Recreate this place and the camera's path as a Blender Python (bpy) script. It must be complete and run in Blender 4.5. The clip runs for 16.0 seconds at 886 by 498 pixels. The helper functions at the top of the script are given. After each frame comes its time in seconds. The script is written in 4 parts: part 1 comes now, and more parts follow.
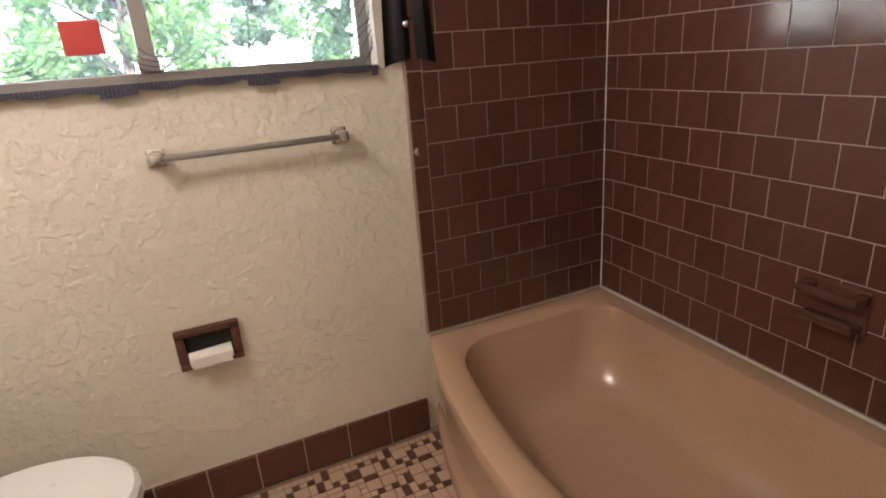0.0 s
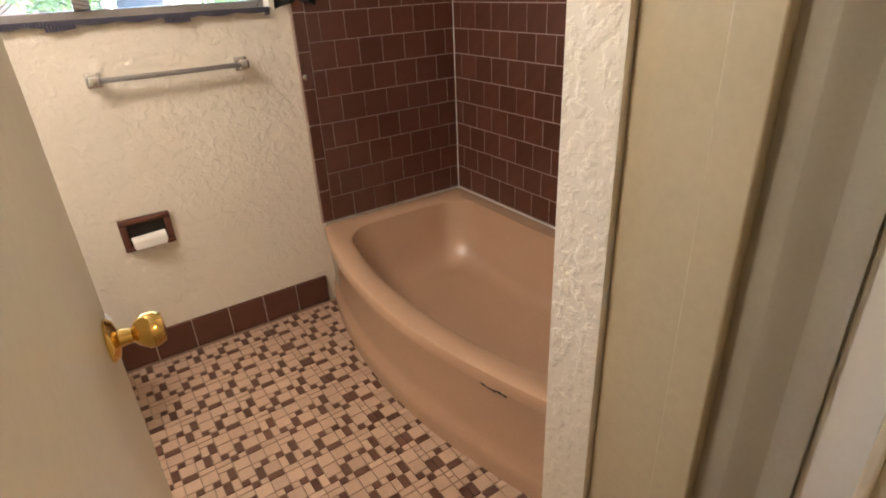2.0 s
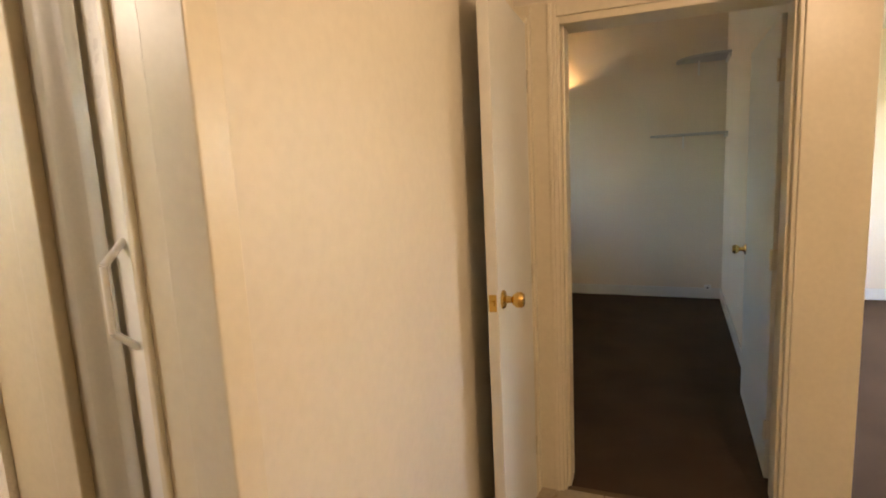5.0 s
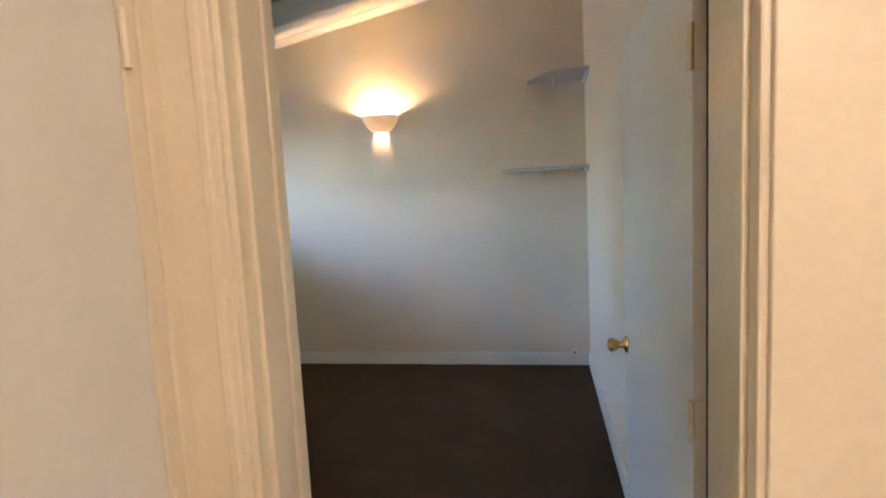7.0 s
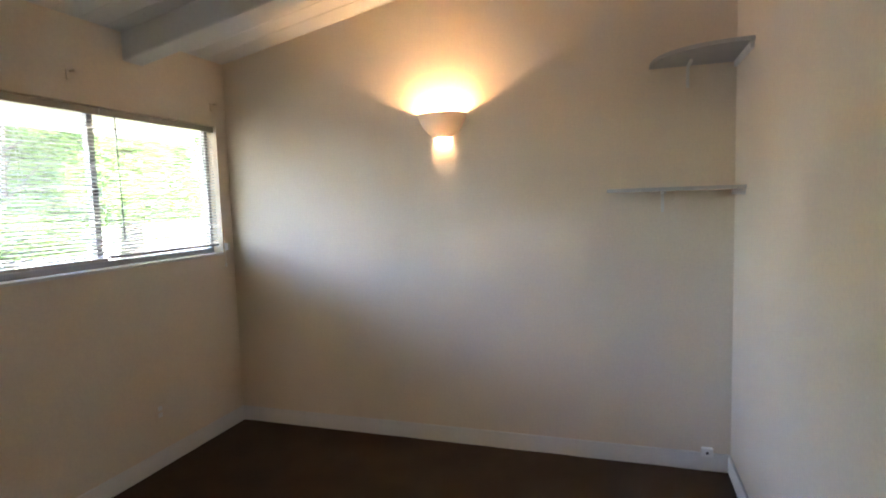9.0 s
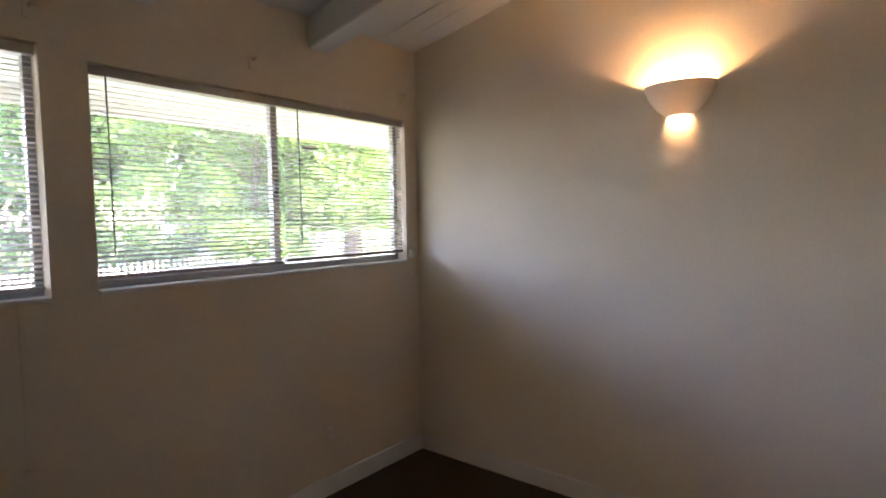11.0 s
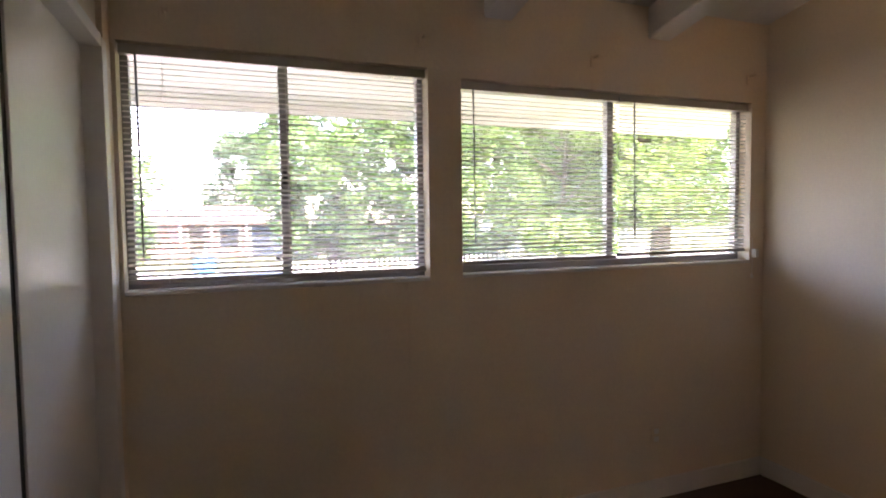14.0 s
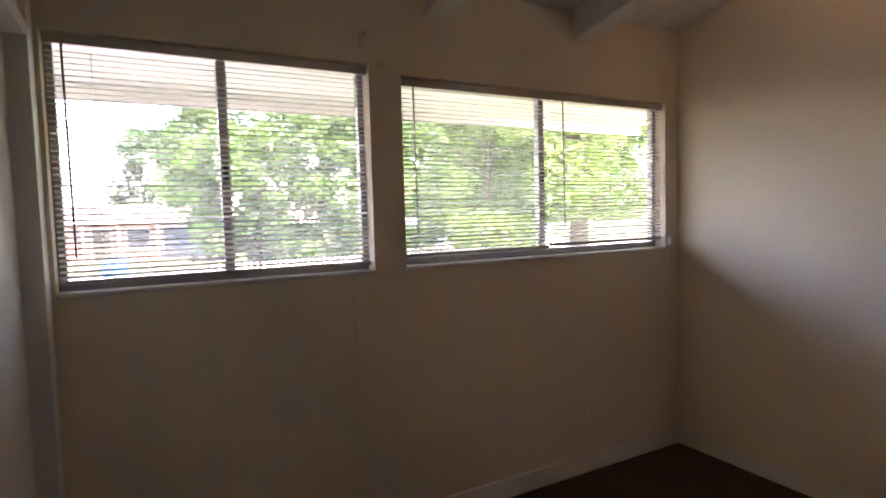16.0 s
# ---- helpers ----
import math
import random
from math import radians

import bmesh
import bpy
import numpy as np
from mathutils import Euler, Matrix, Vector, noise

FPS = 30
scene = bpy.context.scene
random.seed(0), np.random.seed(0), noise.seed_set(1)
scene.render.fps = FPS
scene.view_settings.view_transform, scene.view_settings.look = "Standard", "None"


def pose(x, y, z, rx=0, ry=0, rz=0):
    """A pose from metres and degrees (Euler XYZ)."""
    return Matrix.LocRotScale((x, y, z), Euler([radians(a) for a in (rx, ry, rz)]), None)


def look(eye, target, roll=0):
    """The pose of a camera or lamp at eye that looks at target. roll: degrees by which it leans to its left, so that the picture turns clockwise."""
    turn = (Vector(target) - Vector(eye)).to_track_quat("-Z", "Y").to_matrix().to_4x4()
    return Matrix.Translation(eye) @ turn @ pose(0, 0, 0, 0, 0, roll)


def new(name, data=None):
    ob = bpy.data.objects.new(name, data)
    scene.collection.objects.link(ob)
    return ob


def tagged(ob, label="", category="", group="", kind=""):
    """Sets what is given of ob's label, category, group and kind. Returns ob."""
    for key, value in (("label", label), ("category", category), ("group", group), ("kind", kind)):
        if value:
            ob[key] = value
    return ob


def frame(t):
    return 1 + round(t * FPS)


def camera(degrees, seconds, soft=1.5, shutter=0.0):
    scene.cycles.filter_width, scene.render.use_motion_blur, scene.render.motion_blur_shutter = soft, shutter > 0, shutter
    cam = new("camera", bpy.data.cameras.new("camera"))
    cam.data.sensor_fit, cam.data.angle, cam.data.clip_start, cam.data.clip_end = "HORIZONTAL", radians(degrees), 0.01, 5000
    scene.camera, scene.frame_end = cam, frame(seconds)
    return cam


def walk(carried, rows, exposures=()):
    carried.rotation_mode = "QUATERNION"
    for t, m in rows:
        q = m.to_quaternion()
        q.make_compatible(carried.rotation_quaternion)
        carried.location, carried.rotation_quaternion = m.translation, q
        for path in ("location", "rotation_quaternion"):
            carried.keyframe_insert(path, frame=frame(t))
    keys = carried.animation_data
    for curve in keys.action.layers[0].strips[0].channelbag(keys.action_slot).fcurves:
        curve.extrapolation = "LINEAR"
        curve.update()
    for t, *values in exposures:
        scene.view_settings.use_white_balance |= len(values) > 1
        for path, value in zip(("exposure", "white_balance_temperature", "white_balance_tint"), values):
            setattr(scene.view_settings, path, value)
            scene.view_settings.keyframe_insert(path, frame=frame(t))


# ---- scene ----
LENS = 77.6
cam = camera(LENS, 16.0, soft=1.9)
PATH = [
    (0, (-0.165, -0.033, 1.315), (0.584, 1.699, 0.651), -4.3),
    (0.5, (-0.195, -0.157, 1.302), (0.674, 1.491, 0.575), -4.8),
    (1, (-0.25, -0.291, 1.294), (0.67, 1.295, 0.496), -4.6),
    (1.5, (-0.309, -0.451, 1.326), (0.657, 1.078, 0.473), -4.0),
    (2, (-0.366, -0.633, 1.369), (0.622, 0.865, 0.487), -2.8),
    (2.5, (-0.471, -0.798, 1.418), (0.53, 0.686, 0.526), -2.0),
    (3, (-0.511, -0.989, 1.444), (0.522, 0.507, 0.61), -3.6),
    (3.5, (-0.536, -1.091, 1.438), (0.732, 0.291, 0.744), -3.1),
    (4, (-0.453, -1.213, 1.463), (1.073, -0.042, 0.914), -3.0),
    (4.5, (-0.349, -1.277, 1.499), (1.361, -0.33, 1.077), -2.7),
    (5, (-0.234, -1.304, 1.49), (1.587, -0.533, 1.188), -2.9),
    (5.2, (-0.166, -1.312, 1.479), (1.685, -0.604, 1.209), -2.6),
    (7.3, (1.43, -1.389, 1.583), (3.388, -1.052, 1.359), -2.8),
    (7.5, (1.546, -1.364, 1.616), (3.503, -1.019, 1.389), -2.3),
    (8, (1.823, -1.31, 1.658), (3.768, -0.909, 1.425), -2.2),
    (8.2, (1.94, -1.285, 1.66), (3.875, -0.855, 1.435), -2.2),
    (10.3, (2.992, -0.922, 1.573), (4.711, 0.094, 1.452), -1.1),
    (10.5, (3.026, -0.89, 1.578), (4.707, 0.186, 1.455), -1.2),
    (11, (3.095, -0.849, 1.575), (4.645, 0.409, 1.463), -1.0),
    (11.5, (3.1, -0.814, 1.572), (4.511, 0.599, 1.468), -1.0),
    (12, (3.078, -0.794, 1.574), (4.349, 0.747, 1.473), -0.9),
    (12.5, (3.028, -0.778, 1.576), (4.156, 0.871, 1.481), -0.8),
    (13, (2.985, -0.781, 1.578), (3.941, 0.973, 1.477), -0.6),
    (13.5, (2.949, -0.777, 1.569), (3.757, 1.05, 1.468), -0.6),
    (14, (2.936, -0.769, 1.561), (3.64, 1.1, 1.456), -0.7),
    (14.5, (2.927, -0.774, 1.56), (3.569, 1.117, 1.443), -0.8),
    (15, (2.903, -0.783, 1.544), (3.539, 1.109, 1.428), -1.0),
    (15.5, (2.866, -0.799, 1.547), (3.591, 1.061, 1.428), -1.3),
    (16, (2.824, -0.797, 1.549), (3.776, 0.957, 1.426), -1.6),
]
walk(cam, [(t, look(eye, target, roll)) for t, eye, target, roll in PATH],
     [(0.0, 4.0, 6250, 16), (1.0, 4.45, 6350, 15), (2.0, 4.4, 6500, 15), (3.0, 4.75, 7000, 18), (4.0, 4.55, 6950, 17), (4.5, 4.75, 6900, 16), (5.2, 4.55, 7250, 17), (7.5, 5.45, 5550, 20), (8.2, 5.4, 5900, 22),
      (10.5, 4.55, 6450, 30), (12.0, 4.3, 6750, 34), (14.5, 4.2, 7050, 38), (16.0, 4.2, 7050, 38)])

# world, sun and lamps
world = bpy.data.worlds.new("sky")
scene.world = world
world.use_nodes = True
wn = world.node_tree.nodes
sky = wn.new("ShaderNodeTexSky")
sky.sky_type, sky.sun_disc = "NISHITA", False
sky.sun_elevation, sky.sun_rotation = radians(52), radians(160)
wn["Background"].inputs[1].default_value = 0.15
world.node_tree.links.new(sky.outputs[0], wn["Background"].inputs[0])

sun = new("sun", bpy.data.lights.new("sun", "SUN"))
sun.data.energy, sun.data.angle, sun.data.color = 2.9, radians(3), (1.0, 0.96, 0.9)
sun.matrix_world = look((0, 0, 20), (-3.5, 9.6, 7), 0)


def lamp(name, place, watts, colour, radius):
    ob = new(name, bpy.data.lights.new(name, "POINT"))
    ob.data.energy, ob.data.color, ob.data.shadow_soft_size = watts, colour, radius
    ob.location = place
    return ob


WARM = (1.0, 0.60, 0.25)
lamp("sconce_bulb", (5.812, -0.06, 2.118), 0.8, WARM, 0.022)
lamp("hall_bulb", (0.5, -2.0, 2.24), 1.6, (1.0, 0.72, 0.47), 0.09)
lamp("bath_bulb", (-0.9, 0.75, 2.2), 2.4, (1.0, 0.90, 0.80), 0.16)


# materials
def mat(name, base, rough=0.6, metal=0.0, vary=0.12, scale=6.0, bump=0.0, grain=120.0, spec=0.5, coat=0.0, per_piece=0.0, relief=None):
    m = bpy.data.materials.new(name)
    m.use_nodes = True
    n, l = m.node_tree.nodes, m.node_tree.links
    b = n["Principled BSDF"]
    tc = n.new("ShaderNodeTexCoord")
    big, fine = n.new("ShaderNodeTexNoise"), n.new("ShaderNodeTexNoise")
    for node, s, d in ((big, scale, 5.0), (fine, grain, 3.0)):
        node.inputs["Scale"].default_value, node.inputs["Detail"].default_value = s, d
        l.new(tc.outputs["Object"], node.inputs["Vector"])
    mix = n.new("ShaderNodeMixRGB")
    mix.inputs[1].default_value = (*[c * (1 - vary) for c in base], 1)
    mix.inputs[2].default_value = (*[min(1, c * (1 + vary)) for c in base], 1)
    l.new(big.outputs["Fac"], mix.inputs[0])
    colour = mix.outputs[0]
    add = n.new("ShaderNodeMixRGB")
    add.blend_type = "MULTIPLY"
    add.inputs[0].default_value = min(1.0, vary * 2)
    l.new(colour, add.inputs[1])
    l.new(fine.outputs["Fac"], add.inputs[2])
    gain = n.new("ShaderNodeBrightContrast")
    gain.inputs[1].default_value = 0.0
    l.new(add.outputs[0], gain.inputs[0])
    colour = gain.outputs[0]
    if per_piece:
        info = n.new("ShaderNodeObjectInfo")
        hsv = n.new("ShaderNodeHueSaturation")
        rng = n.new("ShaderNodeMapRange")
        rng.inputs[3].default_value, rng.inputs[4].default_value = 1 - per_piece, 1 + per_piece
        l.new(info.outputs["Random"], rng.inputs[0])
        l.new(rng.outputs[0], hsv.inputs["Value"])
        l.new(colour, hsv.inputs["Color"])
        colour = hsv.outputs[0]
    l.new(colour, b.inputs["Base Color"])
    rr = n.new("ShaderNodeMapRange")
    rr.inputs[3].default_value, rr.inputs[4].default_value = max(0.02, rough - 0.1), min(1, rough + 0.1)
    l.new(big.outputs["Fac"], rr.inputs[0])
    l.new(rr.outputs[0], b.inputs["Roughness"])
    b.inputs["Metallic"].default_value = metal
    b.inputs["Specular IOR Level"].default_value = spec
    b.inputs["Coat Weight"].default_value = coat
    if bump or relief:
        bp = n.new("ShaderNodeBump")
        bp.inputs["Strength"].default_value = 1.0
        height = fine.outputs["Fac"]
        bp.inputs["Distance"].default_value = bump
        if relief:
            rs, dist = relief
            tex = n.new("ShaderNodeTexNoise")
            tex.inputs["Scale"].default_value, tex.inputs["Detail"].default_value = rs, 4.0
            tex.inputs["Distortion"].default_value = 0.25
            l.new(tc.outputs["Object"], tex.inputs["Vector"])
            ramp = n.new("ShaderNodeValToRGB")
            ramp.color_ramp.elements[0].position, ramp.color_ramp.elements[1].position = 0.44, 0.62
            l.new(tex.outputs["Fac"], ramp.inputs[0])
            height = ramp.outputs[0]
            bp.inputs["Distance"].default_value = dist
        l.new(height, bp.inputs["Height"])
        l.new(bp.outputs[0], b.inputs["Normal"])
    return m


def glow(name, colour, strength):
    m = bpy.data.materials.new(name)
    m.use_nodes = True
    b = m.node_tree.nodes["Principled BSDF"]
    b.inputs["Base Color"].default_value = (*colour, 1)
    b.inputs["Emission Color"].default_value = (*colour, 1)
    b.inputs["Emission Strength"].default_value = strength
    return m


def glass(name, tint=(1, 1, 1), rough=0.0):
    m = bpy.data.materials.new(name)
    m.use_nodes = True
    b = m.node_tree.nodes["Principled BSDF"]
    b.inputs["Base Color"].default_value = (*tint, 1)
    b.inputs["Transmission Weight"].default_value = 1.0
    b.inputs["Roughness"].default_value = rough
    b.inputs["IOR"].default_value = 1.05
    return m


PLASTER = mat("rough_plaster", (0.76, 0.70, 0.59), 0.75, vary=0.06, scale=3, relief=(34.0, 0.0020))
WALL = mat("beige_wall_paint", (0.79, 0.69, 0.55), 0.62, vary=0.07, scale=1.6, bump=0.0006, grain=70)
HALLWALL = mat("cream_wall_paint", (0.72, 0.67, 0.56), 0.42, vary=0.06, scale=2.2, bump=0.0006, grain=40)
TRIM = mat("cream_gloss_trim", (0.72, 0.66, 0.52), 0.35, vary=0.06, scale=5, bump=0.0004, grain=50)
JAMB = mat("tan_jamb_paint", (0.53, 0.455, 0.31), 0.42, vary=0.08, scale=4, bump=0.0004, grain=60)
WHITE = mat("white_gloss_paint", (0.76, 0.75, 0.71), 0.35, vary=0.05, scale=4, bump=0.0004, grain=60)
DOORPAINT = mat("pale_door_paint", (0.70, 0.70, 0.66), 0.32, vary=0.05, scale=2.5, bump=0.0005, grain=30)
CEIL = mat("white_ceiling_boards", (0.70, 0.69, 0.66), 0.8, vary=0.06, scale=3, bump=0.0008, grain=60)
CARPET = mat("dark_brown_carpet", (0.125, 0.082, 0.054), 0.95, vary=0.35, scale=3.0, bump=0.004, grain=420, spec=0.1)
BROWNTILE = mat("brown_glazed_tile", (0.115, 0.045, 0.031), 0.14, vary=0.10, scale=9, bump=0.0003, grain=18, per_piece=0.14)
GROUT = mat("pale_grout", (0.46, 0.34, 0.285), 0.85, vary=0.2, scale=12)
FLOORGROUT = mat("floor_grout", (0.30, 0.20, 0.14), 0.85, vary=0.2, scale=12)
LIGHTMOSAIC = mat("pink_beige_mosaic", (0.55, 0.38, 0.27), 0.35, vary=0.10, scale=14, per_piece=0.10)
DARKMOSAIC = mat("dark_brown_mosaic", (0.14, 0.060, 0.036), 0.35, vary=0.15, scale=14, per_piece=0.2)
HALLTILE = mat("beige_floor_tile", (0.48, 0.40, 0.29), 0.3, vary=0.16, scale=5, bump=0.0005, grain=40, per_piece=0.06)
HALLGROUT = mat("brown_floor_grout", (0.16, 0.11, 0.07), 0.9)
TUB = mat("tan_tub_enamel", (0.56, 0.36, 0.235), 0.22, vary=0.07, scale=3, coat=0.2)
CHROME = mat("chrome", (0.75, 0.75, 0.76), 0.12, metal=1.0, vary=0.04)
ALU = mat("aluminium_frame", (0.36, 0.35, 0.35), 0.38, metal=0.85, vary=0.1)
BRASS = mat("polished_brass", (0.78, 0.52, 0.16), 0.16, metal=1.0, vary=0.06)
BLACK = mat("black_plastic", (0.012, 0.012, 0.014), 0.4, vary=0.1)
# near-black colour for fillers that stand in for deep shade
DARK = mat("dark_gap", (0.02, 0.016, 0.012), 0.9)
CERAMIC = mat("white_ceramic", (0.78, 0.76, 0.70), 0.15, vary=0.03, coat=0.3)
PAPER = mat("white_tissue", (0.80, 0.77, 0.72), 0.95, vary=0.05, bump=0.0006, grain=90)
SLAT = mat("white_blind_slat", (0.80, 0.79, 0.77), 0.4, vary=0.04)
RAIL = mat("cream_blind_rail", (0.46, 0.43, 0.38), 0.45, vary=0.05)
WAND = mat("grey_plastic_wand", (0.12, 0.12, 0.12), 0.3)
VINYL = mat("cream_vinyl", (0.66, 0.60, 0.47), 0.4, vary=0.06, scale=5)
WHITEPLASTIC = mat("white_plastic", (0.78, 0.77, 0.74), 0.3, vary=0.03)
PLASTERLAMP = mat("white_bisque", (0.80, 0.77, 0.72), 0.7, vary=0.03)
BULB = glow("warm_bulb_glass", (1.0, 0.72, 0.38), 6.0)
LAMPGLASS = glow("opal_lamp_glass", (1.0, 0.78, 0.5), 1.2)
PANE = glass("clear_pane")
REDPLASTIC = mat("red_plastic", (0.55, 0.06, 0.05), 0.4)
SHELF = mat("grey_white_shelf_paint", (0.50, 0.50, 0.49), 0.45, vary=0.08, scale=6)
LABEL = mat("grey_paper_label", (0.25, 0.23, 0.21), 0.7)


def let_through(m, share, tint):
    """Thin stuff that passes part of the light on."""
    n, l = m.node_tree.nodes, m.node_tree.links
    tr, mix = n.new("ShaderNodeBsdfTranslucent"), n.new("ShaderNodeMixShader")
    tr.inputs[0].default_value = (*tint, 1)
    mix.inputs[0].default_value = share
    l.new(n["Principled BSDF"].outputs[0], mix.inputs[1])
    l.new(tr.outputs[0], mix.inputs[2])
    l.new(mix.outputs[0], n["Material Output"].inputs[0])
    return m


let_through(SLAT, 0.55, (0.85, 0.84, 0.81))
let_through(PLASTERLAMP, 0.05, (0.8, 0.72, 0.6))
# milky share lays a pale veil over the panes, imitating window glare
let_through(PANE, 0.065, (0.85, 0.87, 0.9))


# mesh helpers
def box(bm, x0, x1, y0, y1, z0, z1, bevel=0.0, m=None):
    r = bmesh.ops.create_cube(bm, size=1.0)
    t = Matrix.Translation(((x0 + x1) / 2, (y0 + y1) / 2, (z0 + z1) / 2)) @ Matrix.Diagonal((abs(x1 - x0), abs(y1 - y0), abs(z1 - z0), 1))
    bmesh.ops.transform(bm, matrix=t if m is None else m @ t, verts=r["verts"])
    if bevel:
        edges = list({e for v in r["verts"] for e in v.link_edges})
        bmesh.ops.bevel(bm, geom=edges, offset=bevel, segments=2, profile=0.5, affect="EDGES")
    return bm


def rod(bm, a, b, r0, r1=None, seg=16):
    a, b = Vector(a), Vector(b)
    d = b - a
    q = d.to_track_quat("Z", "Y").to_matrix().to_4x4()
    bmesh.ops.create_cone(bm, cap_ends=True, segments=seg, radius1=r0, radius2=r0 if r1 is None else r1, depth=d.length,
                          matrix=Matrix.Translation((a + b) / 2) @ q)
    return bm


def lathe(bm, prof, m=Matrix(), seg=28):
    """Turns (radius, height) pairs round the local z."""
    rings = [[bm.verts.new(m @ Vector((r * math.cos(2 * math.pi * i / seg), r * math.sin(2 * math.pi * i / seg), h))) for i in range(seg)] for r, h in prof]
    for a, b in zip(rings, rings[1:]):
        for i in range(seg):
            bm.faces.new((a[i], a[(i + 1) % seg], b[(i + 1) % seg], b[i]))
    bm.faces.new(rings[0][::-1])
    bm.faces.new(rings[-1])
    return bm


def B(*args, **kw):
    return box(bmesh.new(), *args, **kw)


def mesh_of(name, bm, material, smooth=False):
    me = bpy.data.meshes.new(name)
    bmesh.ops.recalc_face_normals(bm, faces=bm.faces)
    bm.to_mesh(me)
    bm.free()
    me.materials.append(material)
    if smooth:
        for p in me.polygons:
            p.use_smooth = True
        me.set_sharp_from_angle(angle=radians(38))
    return me


def part(name, bm, material, parent, label="", smooth=False):
    ob = new(name, mesh_of(name, bm, material, smooth))
    ob.parent = parent
    if label:
        ob["label"] = label
    return ob


def thing(name, label, category, place=(0, 0, 0), group="", kind=""):
    ob = new(name)
    ob.empty_display_size = 0.05
    ob.location = place
    return tagged(ob, label, category, group, kind)


def local(ob, *parts_):
    """Keeps parts built in world places where they are under a thing that stands elsewhere."""
    inv = Matrix.Translation(ob.location).inverted()
    for p in parts_:
        p.matrix_parent_inverse = inv
    return ob


def settle(ob):
    return local(ob, *ob.children)


def structure(name, bm, material, label, category="wall", smooth=False):
    return tagged(new(name, mesh_of(name, bm, material, smooth)), label, category, kind="structure")


def wall(name, along, c0, c1, a0, a1, z0, z1, holes, material, label):
    """A wall along x or y, c0 to c1 thick, with rectangular holes (from, to, bottom, top)."""
    bm = bmesh.new()

    def put(s0, s1, b0, b1):
        if s1 - s0 > 1e-4 and b1 - b0 > 1e-4:
            box(bm, *((s0, s1, c0, c1) if along == "x" else (c0, c1, s0, s1)), b0, b1)
    at = a0
    for h0, h1, hb, ht in sorted(holes):
        put(at, h0, z0, z1)
        put(h0, h1, z0, hb)
        put(h0, h1, ht, z1)
        at = h1
    put(at, a1, z0, z1)
    bmesh.ops.remove_doubles(bm, verts=bm.verts, dist=1e-5)
    return structure(name, bm, material, label)


# large structure: the row of rooms behind the outer wall
W1, W2, WZ, WZ1 = (2.535, 3.772), (3.935, 5.76), (1.30, 2.215), (1.295, 2.25)
wall("wall_bath_north", "x", 1.60, 1.77, -1.18, 1.21, 0, 2.45, [(-1.05, 0.378, 1.29, 2.02)], PLASTER, "cream hand-troweled plaster wall under the bathroom window")
wall("wall_bedroom_north", "x", 1.62, 1.77, 1.21, 6.0, 0, 2.75, [(*W1, *WZ1), (*W2, *WZ)], WALL, "beige painted wall with two sliding windows")
wall("wall_tub_east", "y", 1.229, 1.33, -0.04, 1.60, 0, 2.45, [], PLASTER, "plaster wall behind the brown tub tiles")
wall("wall_tub_end", "x", -0.05, 0.08, 0.376, 1.229, 0, 2.45, [], PLASTER, "rough cream plaster wall at the end of the tub")
wall("wall_bath_south", "x", -0.63, -0.49, -1.18, -0.55, 0, 2.45, [], HALLWALL, "cream plaster wall beside the bathroom door")
wall("wall_bath_over_door", "x", -0.63, -0.49, -0.55, 0.425, 2.06, 2.45, [], HALLWALL, "cream plaster over the bathroom door")
wall("wall_bath_west", "y", -1.30, -1.18, -0.63, 1.77, 0, 2.45, [], PLASTER, "cream plaster bathroom wall")
wall("wall_hall_north", "x", -0.682, -0.56, 0.425, 1.72, 0, 2.45, [], HALLWALL, "smooth cream hall wall")
wall("wall_hall_over_closet", "x", -0.682, -0.56, 1.72, 2.10, 2.05, 2.45, [], HALLWALL, "smooth cream wall over the hall closet")
wall("wall_linen_west", "y", 0.465, 0.53, -0.56, -0.05, 0, 2.45, [], HALLWALL, "cream closet partition")
wall("wall_closet_back", "x", -0.10, -0.05, 1.33, 2.22, 0, 2.45, [], HALLWALL, "back wall of the hall closet")
wall("wall_hall_west", "y", -1.30, -1.18, -2.9, -0.63, 0, 2.45, [], HALLWALL, "cream hall wall")
wall("wall_hall_south", "x", -3.0, -2.9, -1.30, 2.10, 0, 2.45, [], HALLWALL, "cream hall wall")
wall("wall_bedroom_west", "y", 2.10, 2.285, -3.0, -0.56, 0, 3.5, [(-1.722, -0.85, 0, 2.05), (-2.75, -1.93, 0, 2.05)], HALLWALL, "cream wall with two doorways")
wall("wall_closet_side", "x", -0.60, -0.52, 2.285, 2.50, 0, 3.2, [], WALL, "beige wall beside the bedroom closet")
wall("wall_closet_header", "y", 2.42, 2.50, -0.52, 1.62, 2.17, 3.2, [], WALL, "beige wall over the closet doors")
wall("wall_closet_inner", "y", 1.90, 1.98, -0.10, 1.62, 0, 2.7, [], WALL, "back of the bedroom closet")
wall("wall_bedroom_east", "y", 5.872, 6.0, -1.86, 1.62, 0, 3.5, [], WALL, "beige wall carrying the sconce")
wall("wall_door_pier", "x", -1.76, -1.70, 2.285, 2.335, 0, 3.5, [], HALLWALL, "cream wall pier on the hinge side of the bedroom door")
wall("wall_bedroom_south", "x", -1.86, -1.76, 2.285, 5.872, 0, 3.5, [], WALL, "beige bedroom wall")
wall("wall_room_east", "y", 6.1, 6.2, -4.8, -1.85, 0, 2.5, [], WALL, "lavender grey wall of the next room")
wall("wall_room_south", "x", -4.9, -4.8, 2.2, 6.2, 0, 2.5, [(3.0, 5.6, 0.9, 2.1)], WALL, "wall of the next room")
